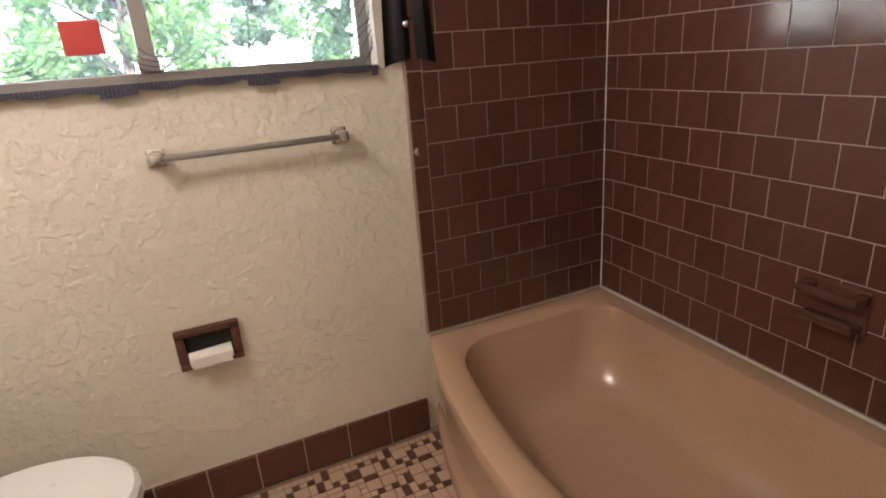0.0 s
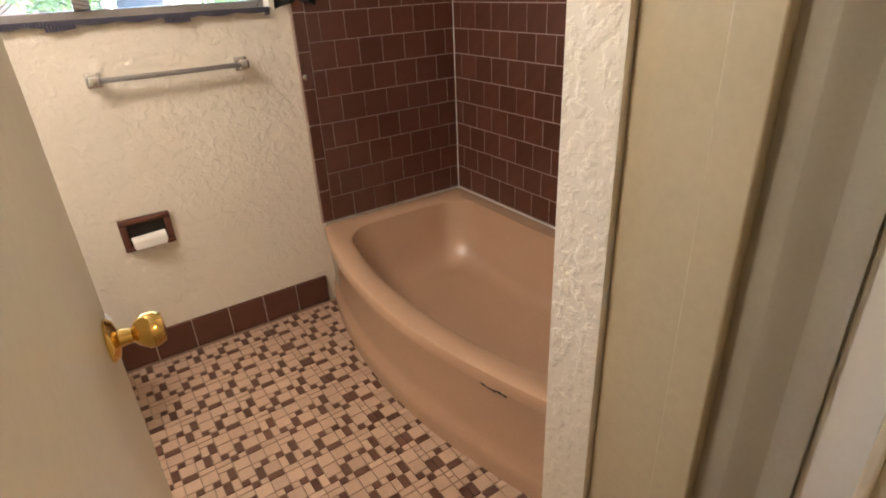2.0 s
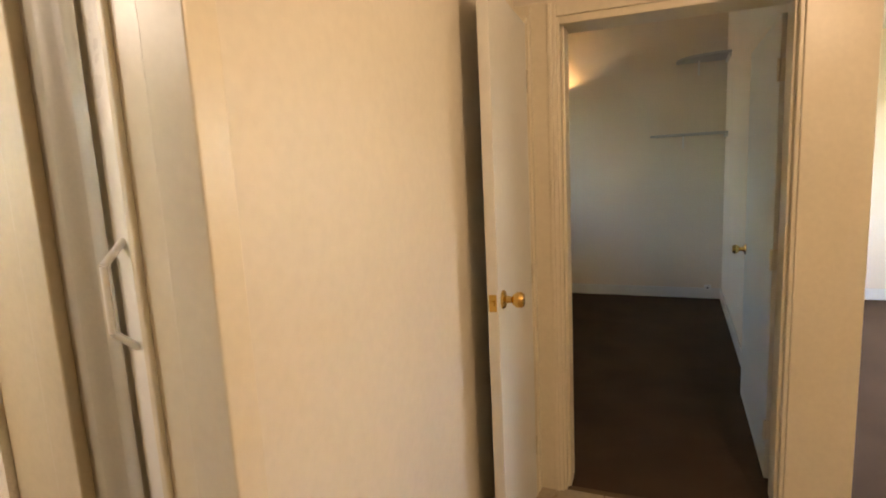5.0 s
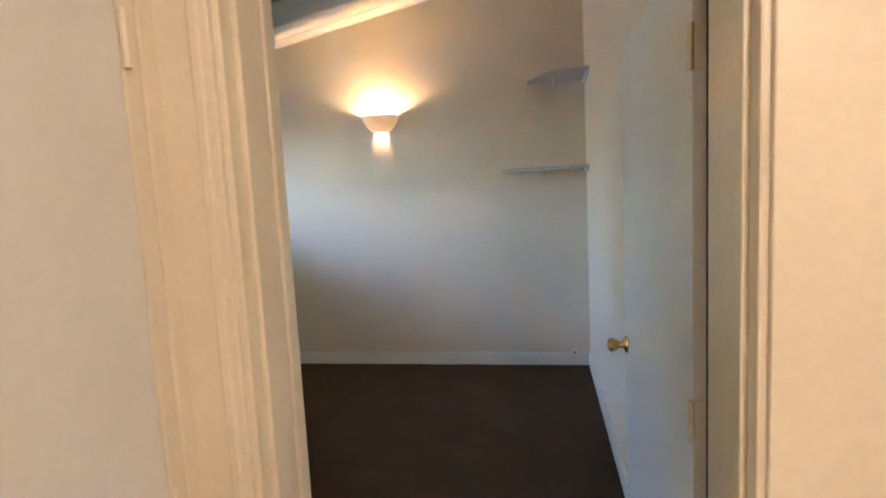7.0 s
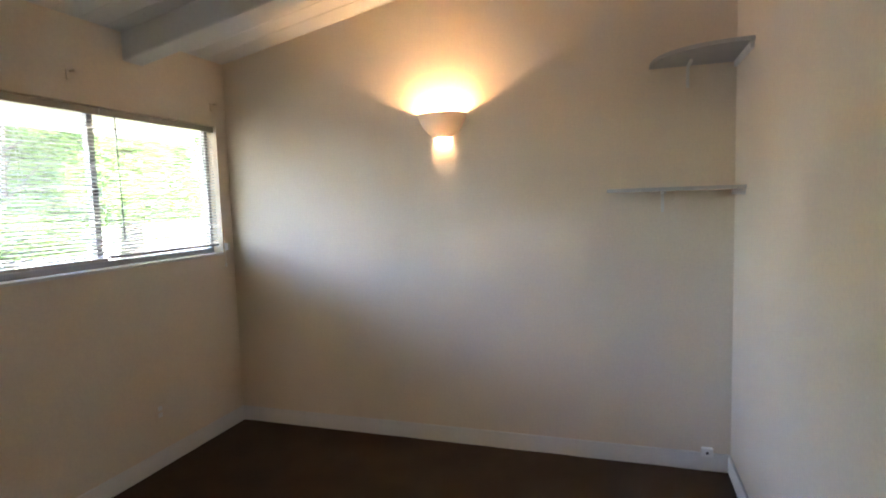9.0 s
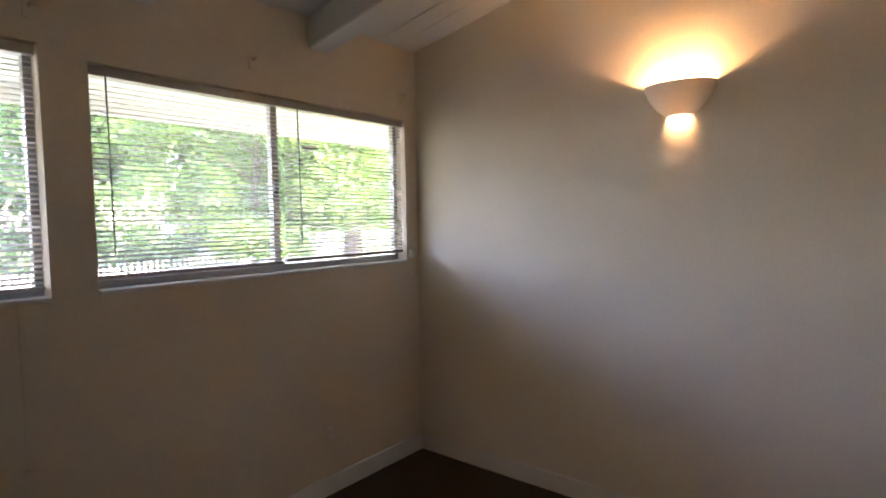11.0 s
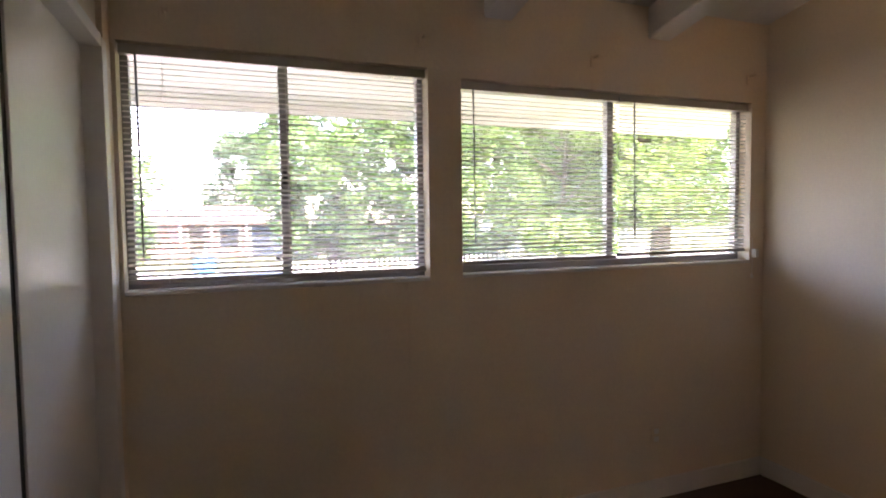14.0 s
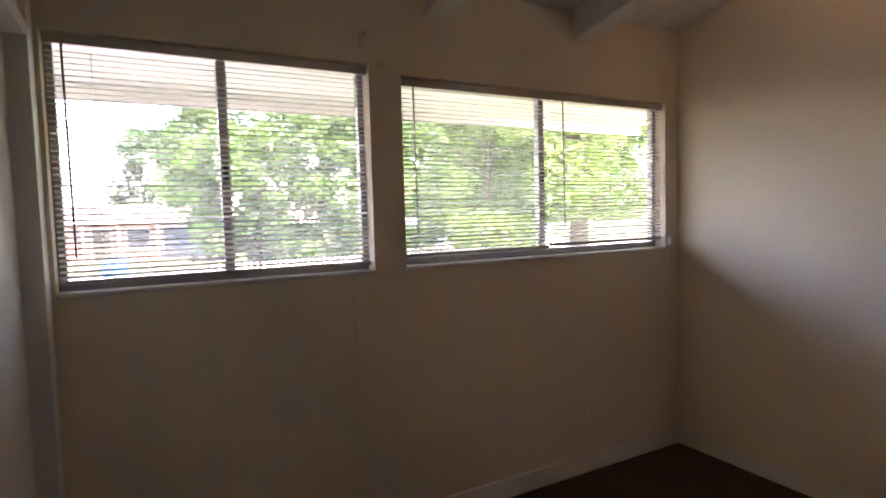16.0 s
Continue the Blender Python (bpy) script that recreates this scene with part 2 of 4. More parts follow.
wall("wall_room_west", "y", 2.10, 2.20, -4.8, -3.0, 0, 2.5, [], WALL, "wall of the next room")

structure("floor_bath", B(-1.2, 1.229, -0.60, 1.6, -0.12, -0.004), FLOORGROUT, "grout bed of the bathroom mosaic floor", "floor")
structure("floor_hall", B(-1.3, 2.19, -3.0, -0.60, -0.12, -0.004), HALLGROUT, "grouted beige tile floor", "floor")
bm = bmesh.new()
bmesh.ops.create_grid(bm, x_segments=60, y_segments=60, size=0.5)
for v in bm.verts:
    x, y = 2.13 + 3.74 * (v.co.x + 0.5), -1.76 + 3.38 * (v.co.y + 0.5)
    v.co = (x, y, 0.003 + 0.004 * noise.noise((x * 5, y * 5, 0)))
structure("floor_bedroom", bm, CARPET, "dark brown low-pile carpet", "carpet", smooth=True)
structure("floor_room", B(2.19, 6.1, -4.8, -1.79, -0.1, 0.0), CARPET, "dark brown carpet of the next room", "carpet")
structure("floor_bedroom_slab", B(1.9, 6.0, -1.79, 1.62, -0.15, -0.02), CARPET, "floor under the carpet", "floor")
structure("ceiling_bath", B(-1.2, 1.229, -0.64, 1.6, 2.45, 2.5), CEIL, "white bathroom ceiling", "ceiling")
structure("ceiling_hall", B(-1.3, 2.10, -3.0, -0.05, 2.453, 2.5), CEIL, "white hall ceiling", "ceiling")
structure("ceiling_room", B(2.22, 6.2, -4.9, -1.85, 2.5, 2.55), CEIL, "white ceiling of the next room", "ceiling")


def roof_z(y):
    return 2.67 + 0.195 * (1.62 - y)


bm = bmesh.new()
for i in range(26):
    a, b = 1.9 + i * 0.158, 1.9 + (i + 1) * 0.158 - 0.004
    vs = [bm.verts.new((x, y, roof_z(y) + dz)) for dz in (0, 0.05) for x, y in ((a, -1.85), (b, -1.85), (b, 1.77), (a, 1.77))]
    for f in ((0, 3, 2, 1), (4, 5, 6, 7), (0, 1, 5, 4), (1, 2, 6, 5), (2, 3, 7, 6), (3, 0, 4, 7)):
        bm.faces.new([vs[k] for k in f])
vs = [bm.verts.new((x, y, roof_z(y) + dz)) for dz in (0.052, 0.12) for x, y in ((1.9, -1.85), (6.0, -1.85), (6.0, 1.77), (1.9, 1.77))]
for f in ((0, 3, 2, 1), (4, 5, 6, 7), (0, 1, 5, 4), (1, 2, 6, 5), (2, 3, 7, 6), (3, 0, 4, 7)):
    bm.faces.new([vs[k] for k in f])
structure("ceiling_bedroom", bm, CEIL, "sloping white boarded ceiling", "ceiling")
for x in (5.075, 4.125, 3.175):
    bm = bmesh.new()
    vs = [bm.verts.new((x + dx, y, roof_z(y) - 0.004 + dz)) for dz in (-0.165, 0.0) for dx, y in ((-0.072, -1.758), (0.072, -1.758), (0.072, 1.618), (-0.072, 1.618))]
    for f in ((0, 3, 2, 1), (4, 5, 6, 7), (0, 1, 5, 4), (1, 2, 6, 5), (2, 3, 7, 6), (3, 0, 4, 7)):
        bm.faces.new([vs[k] for k in f])
    bmesh.ops.bevel(bm, geom=list(bm.edges), offset=0.006, segments=2, affect="EDGES")
    tagged(new("ceiling_beam", mesh_of("ceiling_beam", bm, CEIL)), "white painted exposed ceiling beam", "beam", "ceiling beams", "structure")


def baseboard(name, x0, x1, y0, y1, material=WHITE, h=0.112):
    structure(name, B(x0, x1, y0, y1, 0.0, h, bevel=0.006), material, "white painted baseboard", "baseboard")


baseboard("baseboard_east", 5.858, 5.872, -1.76, 1.605)
baseboard("baseboard_north", 2.50, 5.872, 1.605, 1.62)
baseboard("baseboard_south", 2.44, 5.858, -1.76, -1.745)
baseboard("baseboard_room", 6.086, 6.1, -4.8, -1.86)
baseboard("baseboard_hall", 0.43, 1.70, -0.696, -0.682)

# bathroom
def tub():
    t = thing("bathtub", "tan enamelled bathtub with a bowed chipped apron", "bathtub", (0.8, 0.83, 0))
    n = 36
    y0, y1, xw, top = 0.082, 1.597, 1.226, 0.385

    def front(y):
        s = (y - y0) / (y1 - y0)
        return 0.462 - 0.135 * math.sin(math.pi * s) ** 0.85

    def loop(inset, z, radius):
        """A closed ring round the basin with rounded corners."""
        ya, yb = y0 + inset + 0.003, y1 - inset - 0.001
        xb = xw - min(inset, 0.08) - max(0.0, inset - 0.12) * 0.8
        hy, hx = (yb - ya) / 2, (xb - front((ya + yb) / 2) - inset) / 2
        flat = []
        for cx, cy, a0 in ((hx - radius, hy - radius, 0), (-hx + radius, hy - radius, 90), (-hx + radius, -hy + radius, 180), (hx - radius, -hy + radius, 270)):
            for k in range(9):
                a = radians(a0 + 90 * k / 8)
                flat.append((cx + radius * math.cos(a), cy + radius * math.sin(a)))
            nxt = {0: (-1, 0, 10), 90: (0, -1, 20), 180: (1, 0, 10), 270: (0, 1, 20)}[a0]
            span = 2 * (hx - radius) if nxt[0] else 2 * (hy - radius)
            px, py = flat[-1]
            for k in range(1, nxt[2]):
                flat.append((px + nxt[0] * span * k / nxt[2], py + nxt[1] * span * k / nxt[2]))
        pts = []
        for u, v in flat:
            y = (ya + yb) / 2 + v
            xf = front(y) + inset
            pts.append(((xf + xb) / 2 + u / hx * (xb - xf) / 2, y, z))
        return pts
    bm = bmesh.new()
    rows = [loop(0.0, top - 0.045, 0.012), loop(0.0, top - 0.018, 0.012), loop(0.004, top - 0.006, 0.014), loop(0.016, top, 0.02), loop(0.078, top - 0.002, 0.13), loop(0.098, top - 0.014, 0.14),
            loop(0.118, top - 0.09, 0.15), loop(0.14, 0.20, 0.16), loop(0.17, 0.12, 0.17), loop(0.215, 0.086, 0.16), loop(0.26, 0.08, 0.12)]
    rings = [[bm.verts.new(p) for p in r] for r in rows]
    m = len(rows[0])
    for a, b in zip(rings, rings[1:]):
        for i in range(m):
            bm.faces.new((a[i], a[(i + 1) % m], b[(i + 1) % m], b[i]))
    bm.faces.new(rings[-1])
    part("basin", bm, TUB, t, smooth=True)
    bm = bmesh.new()
    prof = [(0.004, top - 0.015), (0.003, top - 0.055), (0.011, top - 0.088), (0.019, 0.15), (0.018, 0.105), (0.005, 0.078), (0.002, 0.05), (0.004, 0.0)]
    cols = []
    for i in range(n + 1):
        y = y0 + (y1 - y0) * i / n
        cols.append([bm.verts.new((front(y) + d, y, z)) for d, z in prof])
    for a, b in zip(cols, cols[1:]):
        for j in range(len(prof) - 1):
            bm.faces.new((a[j], a[j + 1], b[j + 1], b[j]))
    part("apron", bm, TUB, t, "tan bowed apron with rust specks", smooth=True)
    bm = bmesh.new()
    for i in range(5):
        y = 0.26 + 0.018 * i
        box(bm, front(y) - 0.0015, front(y) + 0.006, y, y + 0.019, top - 0.054 + 0.002 * math.sin(i * 2), top - 0.051 + 0.003 * math.sin(i * 1.7))
    part("chip", bm, BLACK, t, "dark chipped line in the enamel")
    bm = B(0.655, 0.675, 0.60, 0.606, 0.078, 0.0905)
    part("chip", bm, BLACK, t, "dark chip in the basin floor")
    bm = bmesh.new()
    rod(bm, (0.85, 0.30, 0.079), (0.85, 0.30, 0.086), 0.03)
    part("drain", bm, CHROME, t, "chrome drain", smooth=True)
    bm = bmesh.new()
    box(bm, xw - 0.005, xw + 0.002, y0, y1, top - 0.004, top + 0.006, bevel=0.002)
    box(bm, 0.462, xw, y1 - 0.006, y1 + 0.002, top - 0.004, top + 0.008, bevel=0.003)
    part("caulk", bm, WHITEPLASTIC, t, "white caulk bead")
    settle(t)


tub()


def toilet():
    t = thing("toilet", "white ceramic toilet with its lid closed", "toilet", (-0.75, 1.21, 0))

    def oval(cx, rx, ry, z, back=None):
        pts = []
        for k in range(40):
            a = 2 * math.pi * k / 40
            x = cx + 0.018 + 1.05 * rx * math.cos(a)
            if back is not None:
                x = max(x, back)
            pts.append((x, 1.21 + 1.05 * ry * math.sin(a), z * 1.03))
        return pts

    def skin(rows):
        bm = bmesh.new()
        rings = [[bm.verts.new(p) for p in r] for r in rows]
        for a, b in zip(rings, rings[1:]):
            for i in range(40):
                bm.faces.new((a[i], a[(i + 1) % 40], b[(i + 1) % 40], b[i]))
        bm.faces.new(rings[0][::-1])
        bm.faces.new(rings[-1])
        return bm
    part("bowl", skin([oval(-0.78, 0.17, 0.10, 0.0), oval(-0.78, 0.16, 0.095, 0.08), oval(-0.75, 0.17, 0.11, 0.18), oval(-0.70, 0.21, 0.155, 0.30), oval(-0.69, 0.225, 0.178, 0.37), oval(-0.69, 0.225, 0.178, 0.39)]), CERAMIC, t, smooth=True)
    part("seat", skin([oval(-0.69, 0.228, 0.182, 0.391, -0.87), oval(-0.69, 0.234, 0.187, 0.398, -0.87), oval(-0.69, 0.230, 0.184, 0.410, -0.87)]), WHITEPLASTIC, t, smooth=True)
    part("lid", skin([oval(-0.69, 0.228, 0.182, 0.413, -0.88), oval(-0.69, 0.232, 0.186, 0.421, -0.88), oval(-0.69, 0.222, 0.176, 0.433, -0.88), oval(-0.69, 0.12, 0.10, 0.437, -0.86)]), WHITEPLASTIC, t, smooth=True)
    part("tank", B(-1.17, -0.95, 1.0, 1.42, 0.39, 0.74, bevel=0.02), CERAMIC, t, smooth=True)
    part("tank_lid", B(-1.175, -0.94, 0.99, 1.43, 0.742, 0.775, bevel=0.01), CERAMIC, t, smooth=True)
    settle(t)


toilet()


def towel_bar():
    t = thing("towel_bar", "chrome towel bar with square posts on the plaster wall", "towel bar", (-0.01, 1.6, 1.11))
    for x in (-0.258, 0.232):
        p = part("post", B(x - 0.023, x + 0.023, 1.592, 1.602, 1.088, 1.138, bevel=0.004), CHROME, t, smooth=True)
        part("arm", B(x - 0.016, x + 0.016, 1.535, 1.593, 1.098, 1.130, bevel=0.006), CHROME, t, smooth=True)
    part("bar", B(-0.243, 0.217, 1.543, 1.559, 1.106, 1.122, bevel=0.002), ALU, t, "satin square bar", smooth=True)
    settle(t)


towel_bar()


def paper_holder():
    t = thing("paper_holder", "brown ceramic toilet paper holder set into the wall", "paper holder", (-0.235, 1.6, 0.555))
    x0, x1, z0, z1 = -0.325, -0.147, 0.494, 0.620
    # flat near-black sheet on the wall paints the hollow's shade
    part("recess", B(x0 + 0.01, x1 - 0.01, 1.594, 1.600, z0 + 0.01, z1 - 0.01), DARK, t, "dark sheet painted as shade behind the roll")
    for a, b, c, d in ((x0, x1, z1 - 0.022, z1), (x0, x1, z0, z0 + 0.022), (x0, x0 + 0.026, z0 + 0.022, z1 - 0.022), (x1 - 0.026, x1, z0 + 0.022, z1 - 0.022)):
        part("rim", B(a, b, 1.578, 1.602, c, d, bevel=0.005), BROWNTILE, t, smooth=True)
    bm = bmesh.new()
    rod(bm, (x0 + 0.03, 1.575, 0.528), (x1 - 0.03, 1.575, 0.534), 0.022, seg=24)
    part("paper_roll", bm, PAPER, t, "nearly used white paper roll", smooth=True)
    part("paper_tail", B(x0 + 0.034, x1 - 0.034, 1.551, 1.5535, 0.508, 0.54), PAPER, t, "loose paper end")
    settle(t)


paper_holder()


def soap_dish():
    t = thing("soap_dish", "brown ceramic soap dish with a grab bar on the tile", "soap dish", (1.222, 0.7, 0.66))
    y0, y1 = 0.632, 0.782
    part("plate", B(1.206, 1.224, y0, y1, 0.60, 0.716, bevel=0.006), BROWNTILE, t, smooth=True)
    part("tray", B(1.158, 1.210, y0 + 0.006, y1 - 0.006, 0.612, 0.630, bevel=0.008), BROWNTILE, t, smooth=True)
    part("tray_lip", B(1.154, 1.168, y0 + 0.006, y1 - 0.006, 0.622, 0.642, bevel=0.006), BROWNTILE, t, smooth=True)
    part("grab_bar", B(1.146, 1.166, y0, y1, 0.688, 0.712, bevel=0.009), BROWNTILE, t, smooth=True)
    for y in (y0, y1 - 0.024):
        part("arm", B(1.160, 1.212, y, y + 0.024, 0.684, 0.712, bevel=0.008), BROWNTILE, t, smooth=True)
    settle(t)


soap_dish()

bm = bmesh.new()
lathe(bm, [(0.016, 0), (0.018, 0.004), (0.012, 0.012), (0.006, 0.014)], Matrix.Translation((0.472, 1.594, 1.033)) @ pose(0, 0, 0, 90), 20)
tagged(new("wall_button", mesh_of("wall_button", bm, CHROME, True)), "small round chrome button on the tile edge", "button")

# bar on the tile wall
t = thing("tile_towel_bar", "dull metal towel bar high on the brown tile", "towel bar", (0.84, 1.584, 1.755))
bm = bmesh.new()
rod(bm, (0.56, 1.535, 1.755), (1.11, 1.535, 1.755), 0.009)
part("bar", bm, ALU, t, smooth=True)
for x in (0.56, 1.11):
    part("bracket", B(x - 0.022, x + 0.022, 1.522, 1.585, 1.732, 1.778, bevel=0.008), BROWNTILE, t, "brown ceramic bracket", smooth=True)
settle(t)

# bathroom window
t = thing("window_bath", "aluminium sliding window with a bright garden view", "window", (-0.33, 1.68, 1.29), kind="structure")
for a, b, c, d in ((-1.05, 0.378, 1.291, 1.325), (-1.05, 0.378, 1.985, 2.019), (-1.05, -1.015, 1.325, 1.985), (0.343, 0.377, 1.325, 1.985), (-0.245, -0.205, 1.325, 1.985)):
    part("window_frame", B(a, b, 1.66, 1.70, c, d, bevel=0.003), ALU, t)
part("window_sill", B(-1.05, 0.378, 1.585, 1.66, 1.288, 1.300, bevel=0.003), ALU, t, "aluminium sill")
part("latch", B(-0.25, -0.20, 1.635, 1.66, 1.325, 1.365, bevel=0.004), ALU, t)
for a, b in ((-1.014, -0.246), (-0.204, 0.342)):
    p = part("pane", B(a, b, 1.678, 1.682, 1.326, 1.984), PANE, t)
    p.visible_shadow = False
settle(t)
LACE = mat("dark_sheer_lace", (0.06, 0.06, 0.09), 0.8, vary=0.2)
t = thing("lace_curtain", "thin sheer curtain with a dark scalloped lace hem", "curtain", (-0.3, 1.62, 1.28))
for cx in (-0.52, -0.19, 0.06):
    bm = bmesh.new()
    for j in range(4):
        pts = [(cx + (0.05 + 0.022 * j) * math.cos(a), 1.625, 1.395 + (0.035 + 0.012 * j) * math.sin(a)) for a in np.linspace(math.pi * 1.08, math.pi * 1.92, 9)]
        for p, q in zip(pts, pts[1:]):
            rod(bm, p, q, 0.0012, seg=5)
    part("lace_arc", bm, LACE, t, "dark embroidered arcs")
bm = bmesh.new()
for i in range(150):
    x = -1.04 + i * 0.0094
    hh = 0.002 + 0.006 * abs(math.sin(i * 0.23)) + (0.012 if i % 37 < 9 else 0)
    box(bm, x, x + 0.0088, 1.578, 1.5795, 1.290 - hh, 1.302)
part("hem", bm, LACE, t, "dark scalloped hem along the sill")
bm = bmesh.new()
for i in range(7):
    z = 1.30 + i * 0.1
    for k in range(6):
        rod(bm, (0.335 + 0.03 * math.sin(k + i), 1.62, z + k * 0.016), (0.375, 1.62, z + 0.05 + k * 0.016), 0.001, seg=5)
part("gathered_edge", bm, LACE, t, "gathered dark lace edge")
for (xa, za), (xb, zb) in (((0.10, 1.62), (0.34, 1.36)), ((-0.9, 1.8), (-0.86, 1.33)), ((0.02, 1.75), (0.03, 1.34))):
    bm = bmesh.new()
    for j in range(8):
        f, g = j / 8, (j + 1) / 8
        rod(bm, (xa + (xb - xa) * f + 0.01 * math.sin(j * 1.3), 1.627, za + (zb - za) * f), (xa + (xb - xa) * g + 0.01 * math.sin(j * 1.3 + 1.3), 1.627, za + (zb - za) * g), 0.0016, seg=5)
    part("vine", bm, LACE, t, "embroidered trailing line")
settle(t)
bm = B(-0.40, -0.312, 1.636, 1.640, 1.375, 1.455, bevel=0.001)
tagged(new("red_tag", mesh_of("red_tag", bm, REDPLASTIC)), "red paper tag hung at the window", "tag")
bm = B(-0.04, 0.085, 1.640, 1.644, 1.52, 1.575, bevel=0.001)
tagged(new("dark_tag", mesh_of("dark_tag", bm, LABEL)), "dark sticker on the window pane", "sticker")
# dark cloth by the window
bm = bmesh.new()
cols = []
for i in range(15):
    s = i / 14
    cols.append([bm.verts.new((0.425 + 0.10 * s + 0.012 * (1 - z) * (s - 0.5) * 6, 1.575 + 0.010 * math.sin(s * 14), 1.29 + 0.72 * z + (0.02 * math.sin(s * 3) if z == 0 else 0))) for z in (0, 0.2, 0.5, 1.0)])
for a, b in zip(cols, cols[1:]):
    for j in range(3):
        bm.faces.new((a[j], a[j + 1], b[j + 1], b[j]))
bmesh.ops.solidify(bm, geom=bm.faces[:], thickness=0.006)
t = thing("dark_cloth", "black cloth hung from a chrome hook beside the window", "cloth", (0.475, 1.58, 1.29))
part("cloth", bm, BLACK, t, smooth=True)
bm = bmesh.new()
rod(bm, (0.455, 1.60, 1.40), (0.455, 1.55, 1.405), 0.006)
bmesh.ops.create_uvsphere(bm, u_segments=12, v_segments=8, radius=0.011, matrix=Matrix.Translation((0.455, 1.548, 1.405)))
part("hook", bm, CHROME, t, "chrome hook", smooth=True)
settle(t)

# ceiling lamps
for nm, (x, y, z) in (("bath_ceiling_lamp", (-0.9, 0.75, 2.45)), ("hall_ceiling_lamp", (0.5, -2.0, 2.453))):
    t = thing(nm, "round opal glass ceiling lamp", "ceiling lamp", (x, y, z))
    bm = bmesh.new()
    lathe(bm, [(0.10, -0.03), (0.11, -0.015), (0.11, 0.0)], Matrix.Translation((x, y, z)))
    part("base", bm, CHROME, t, smooth=True)
    settle(t)


# doors
def knob(bm, place, way, r=0.026):
    m = Matrix.Translation(place) @ Vector(way).to_track_quat("Z", "Y").to_matrix().to_4x4()
    return lathe(bm, [(0.031, 0), (0.032, 0.003), (0.026, 0.010), (0.013, 0.014), (0.011, 0.030), (0.018, 0.036), (r, 0.048), (r, 0.060), (r * 0.8, 0.070), (r * 0.45, 0.072)], m, 28)


def door(name, label, place, yaw, width, height=2.02, thick=0.036, knob_z=0.93, both=True, material=DOORPAINT, hinges=(0.25, 1.02, 1.80), back=0.062):
    """A flush door, hinged at its origin, leaf along local x, thickness towards local +y."""
    t = thing(name, label, "door", kind="structure")
    part("leaf", B(0.004, width, 0, thick, 0.014, height, bevel=0.002), material, t)
    for side, w in (((-0.001), (0, -1, 0)), (thick + 0.001, (0, 1, 0))):
        if w[1] < 0 or both:
            part("knob", knob(bmesh.new(), (width - back, side, knob_z), w), BRASS, t, "polished brass knob", smooth=True)
    part("latch_plate", B(width - 0.0005, width + 0.0015, thick / 2 - 0.0125, thick / 2 + 0.0125, knob_z - 0.028, knob_z + 0.028), BRASS, t, "brass latch plate")
    part("latch_bolt", B(width, width + 0.009, thick / 2 - 0.006, thick / 2 + 0.006, knob_z - 0.008, knob_z + 0.008, bevel=0.002), BRASS, t)
    for z in hinges:
        bm = B(-0.003, 0.003, 0.002, thick - 0.002, z - 0.045, z + 0.045)
        rod(bm, (-0.004, -0.006, z - 0.045), (-0.004, -0.006, z + 0.045), 0.0065, seg=12)
        part("hinge", bm, TRIM, t, "painted-over hinge")
    t.matrix_basis = pose(*place, 0, 0, yaw)
    return t


door("door_bath", "cream flush bathroom door standing open", (-0.468, -0.480, 0), 84.5, 0.70, knob_z=0.94, material=TRIM)
door("door_closet", "cream flush closet door standing ajar", (2.0, -0.757, 0), 183.5, 0.60, knob_z=1.045, both=False, material=DOORPAINT, back=0.055).scale = (1, -1, 1)
door("door_bedroom", "pale flush bedroom door folded back open", (2.43, -1.695, 0), 0.0, 0.98, knob_z=0.918, material=DOORPAINT).scale = (1, -1, 1)


def frame_set(name, label, boards, material):
    t = thing(name, label, "door frame", kind="structure")
    for nm, dims, lab in boards:
        part(nm, B(*dims, bevel=0.004), material if lab != "dark" else DARK, t, "" if lab == "dark" else lab)
    return t


# bathroom doorway and the linen closet inside it
frame_set("door_frame_bath", "tan painted bathroom door frame", [
    ("jamb", (-0.60, -0.522, -0.634, -0.48, 0, 2.06), ""),
    ("casing", (-0.62, -0.528, -0.652, -0.630, 0, 2.12), ""),
    ("head", (-0.522, 0.385, -0.634, -0.48, 2.02, 2.06), ""),
], JAMB)
frame_set("door_frame_bath_strike", "glossy cream strike side of the bathroom door frame", [
    ("jamb", (0.386, 0.462, -0.600, -0.500, 0, 2.06), ""),
    ("stop", (0.376, 0.388, -0.516, -0.500, 0, 2.02), ""),
    ("casing", (0.360, 0.424, -0.690, -0.600, 0, 2.12), ""),
], TRIM)
t = thing("strike_plate", "small black latch strike on the jamb", "strike plate", (0.386, -0.545, 0.905))
part("plate", B(0.3825, 0.3865, -0.566, -0.530, 0.876, 0.944, bevel=0.001), JAMB, t, "worn metal plate")
part("keeper", B(0.3760, 0.3830, -0.556, -0.536, 0.889, 0.915, bevel=0.001), BLACK, t, "black latch opening")
part("keeper_lip", B(0.3740, 0.3830, -0.536, -0.522, 0.893, 0.911, bevel=0.001), BLACK, t, "bent black lip")
settle(t)
frame_set("trim_linen", "tan painted inner frame beside the textured wall", [
    ("board", (0.392, 0.465, -0.203, -0.052, 0, 2.45), ""),
    ("casing", (0.380, 0.43, -0.278, -0.205, 0, 2.45), ""),
], JAMB)
t = thing("folding_door", "cream vinyl folding door closed across the linen closet", "folding door", (0.42, -0.40, 0))
ys = np.linspace(-0.279, -0.428, 4)
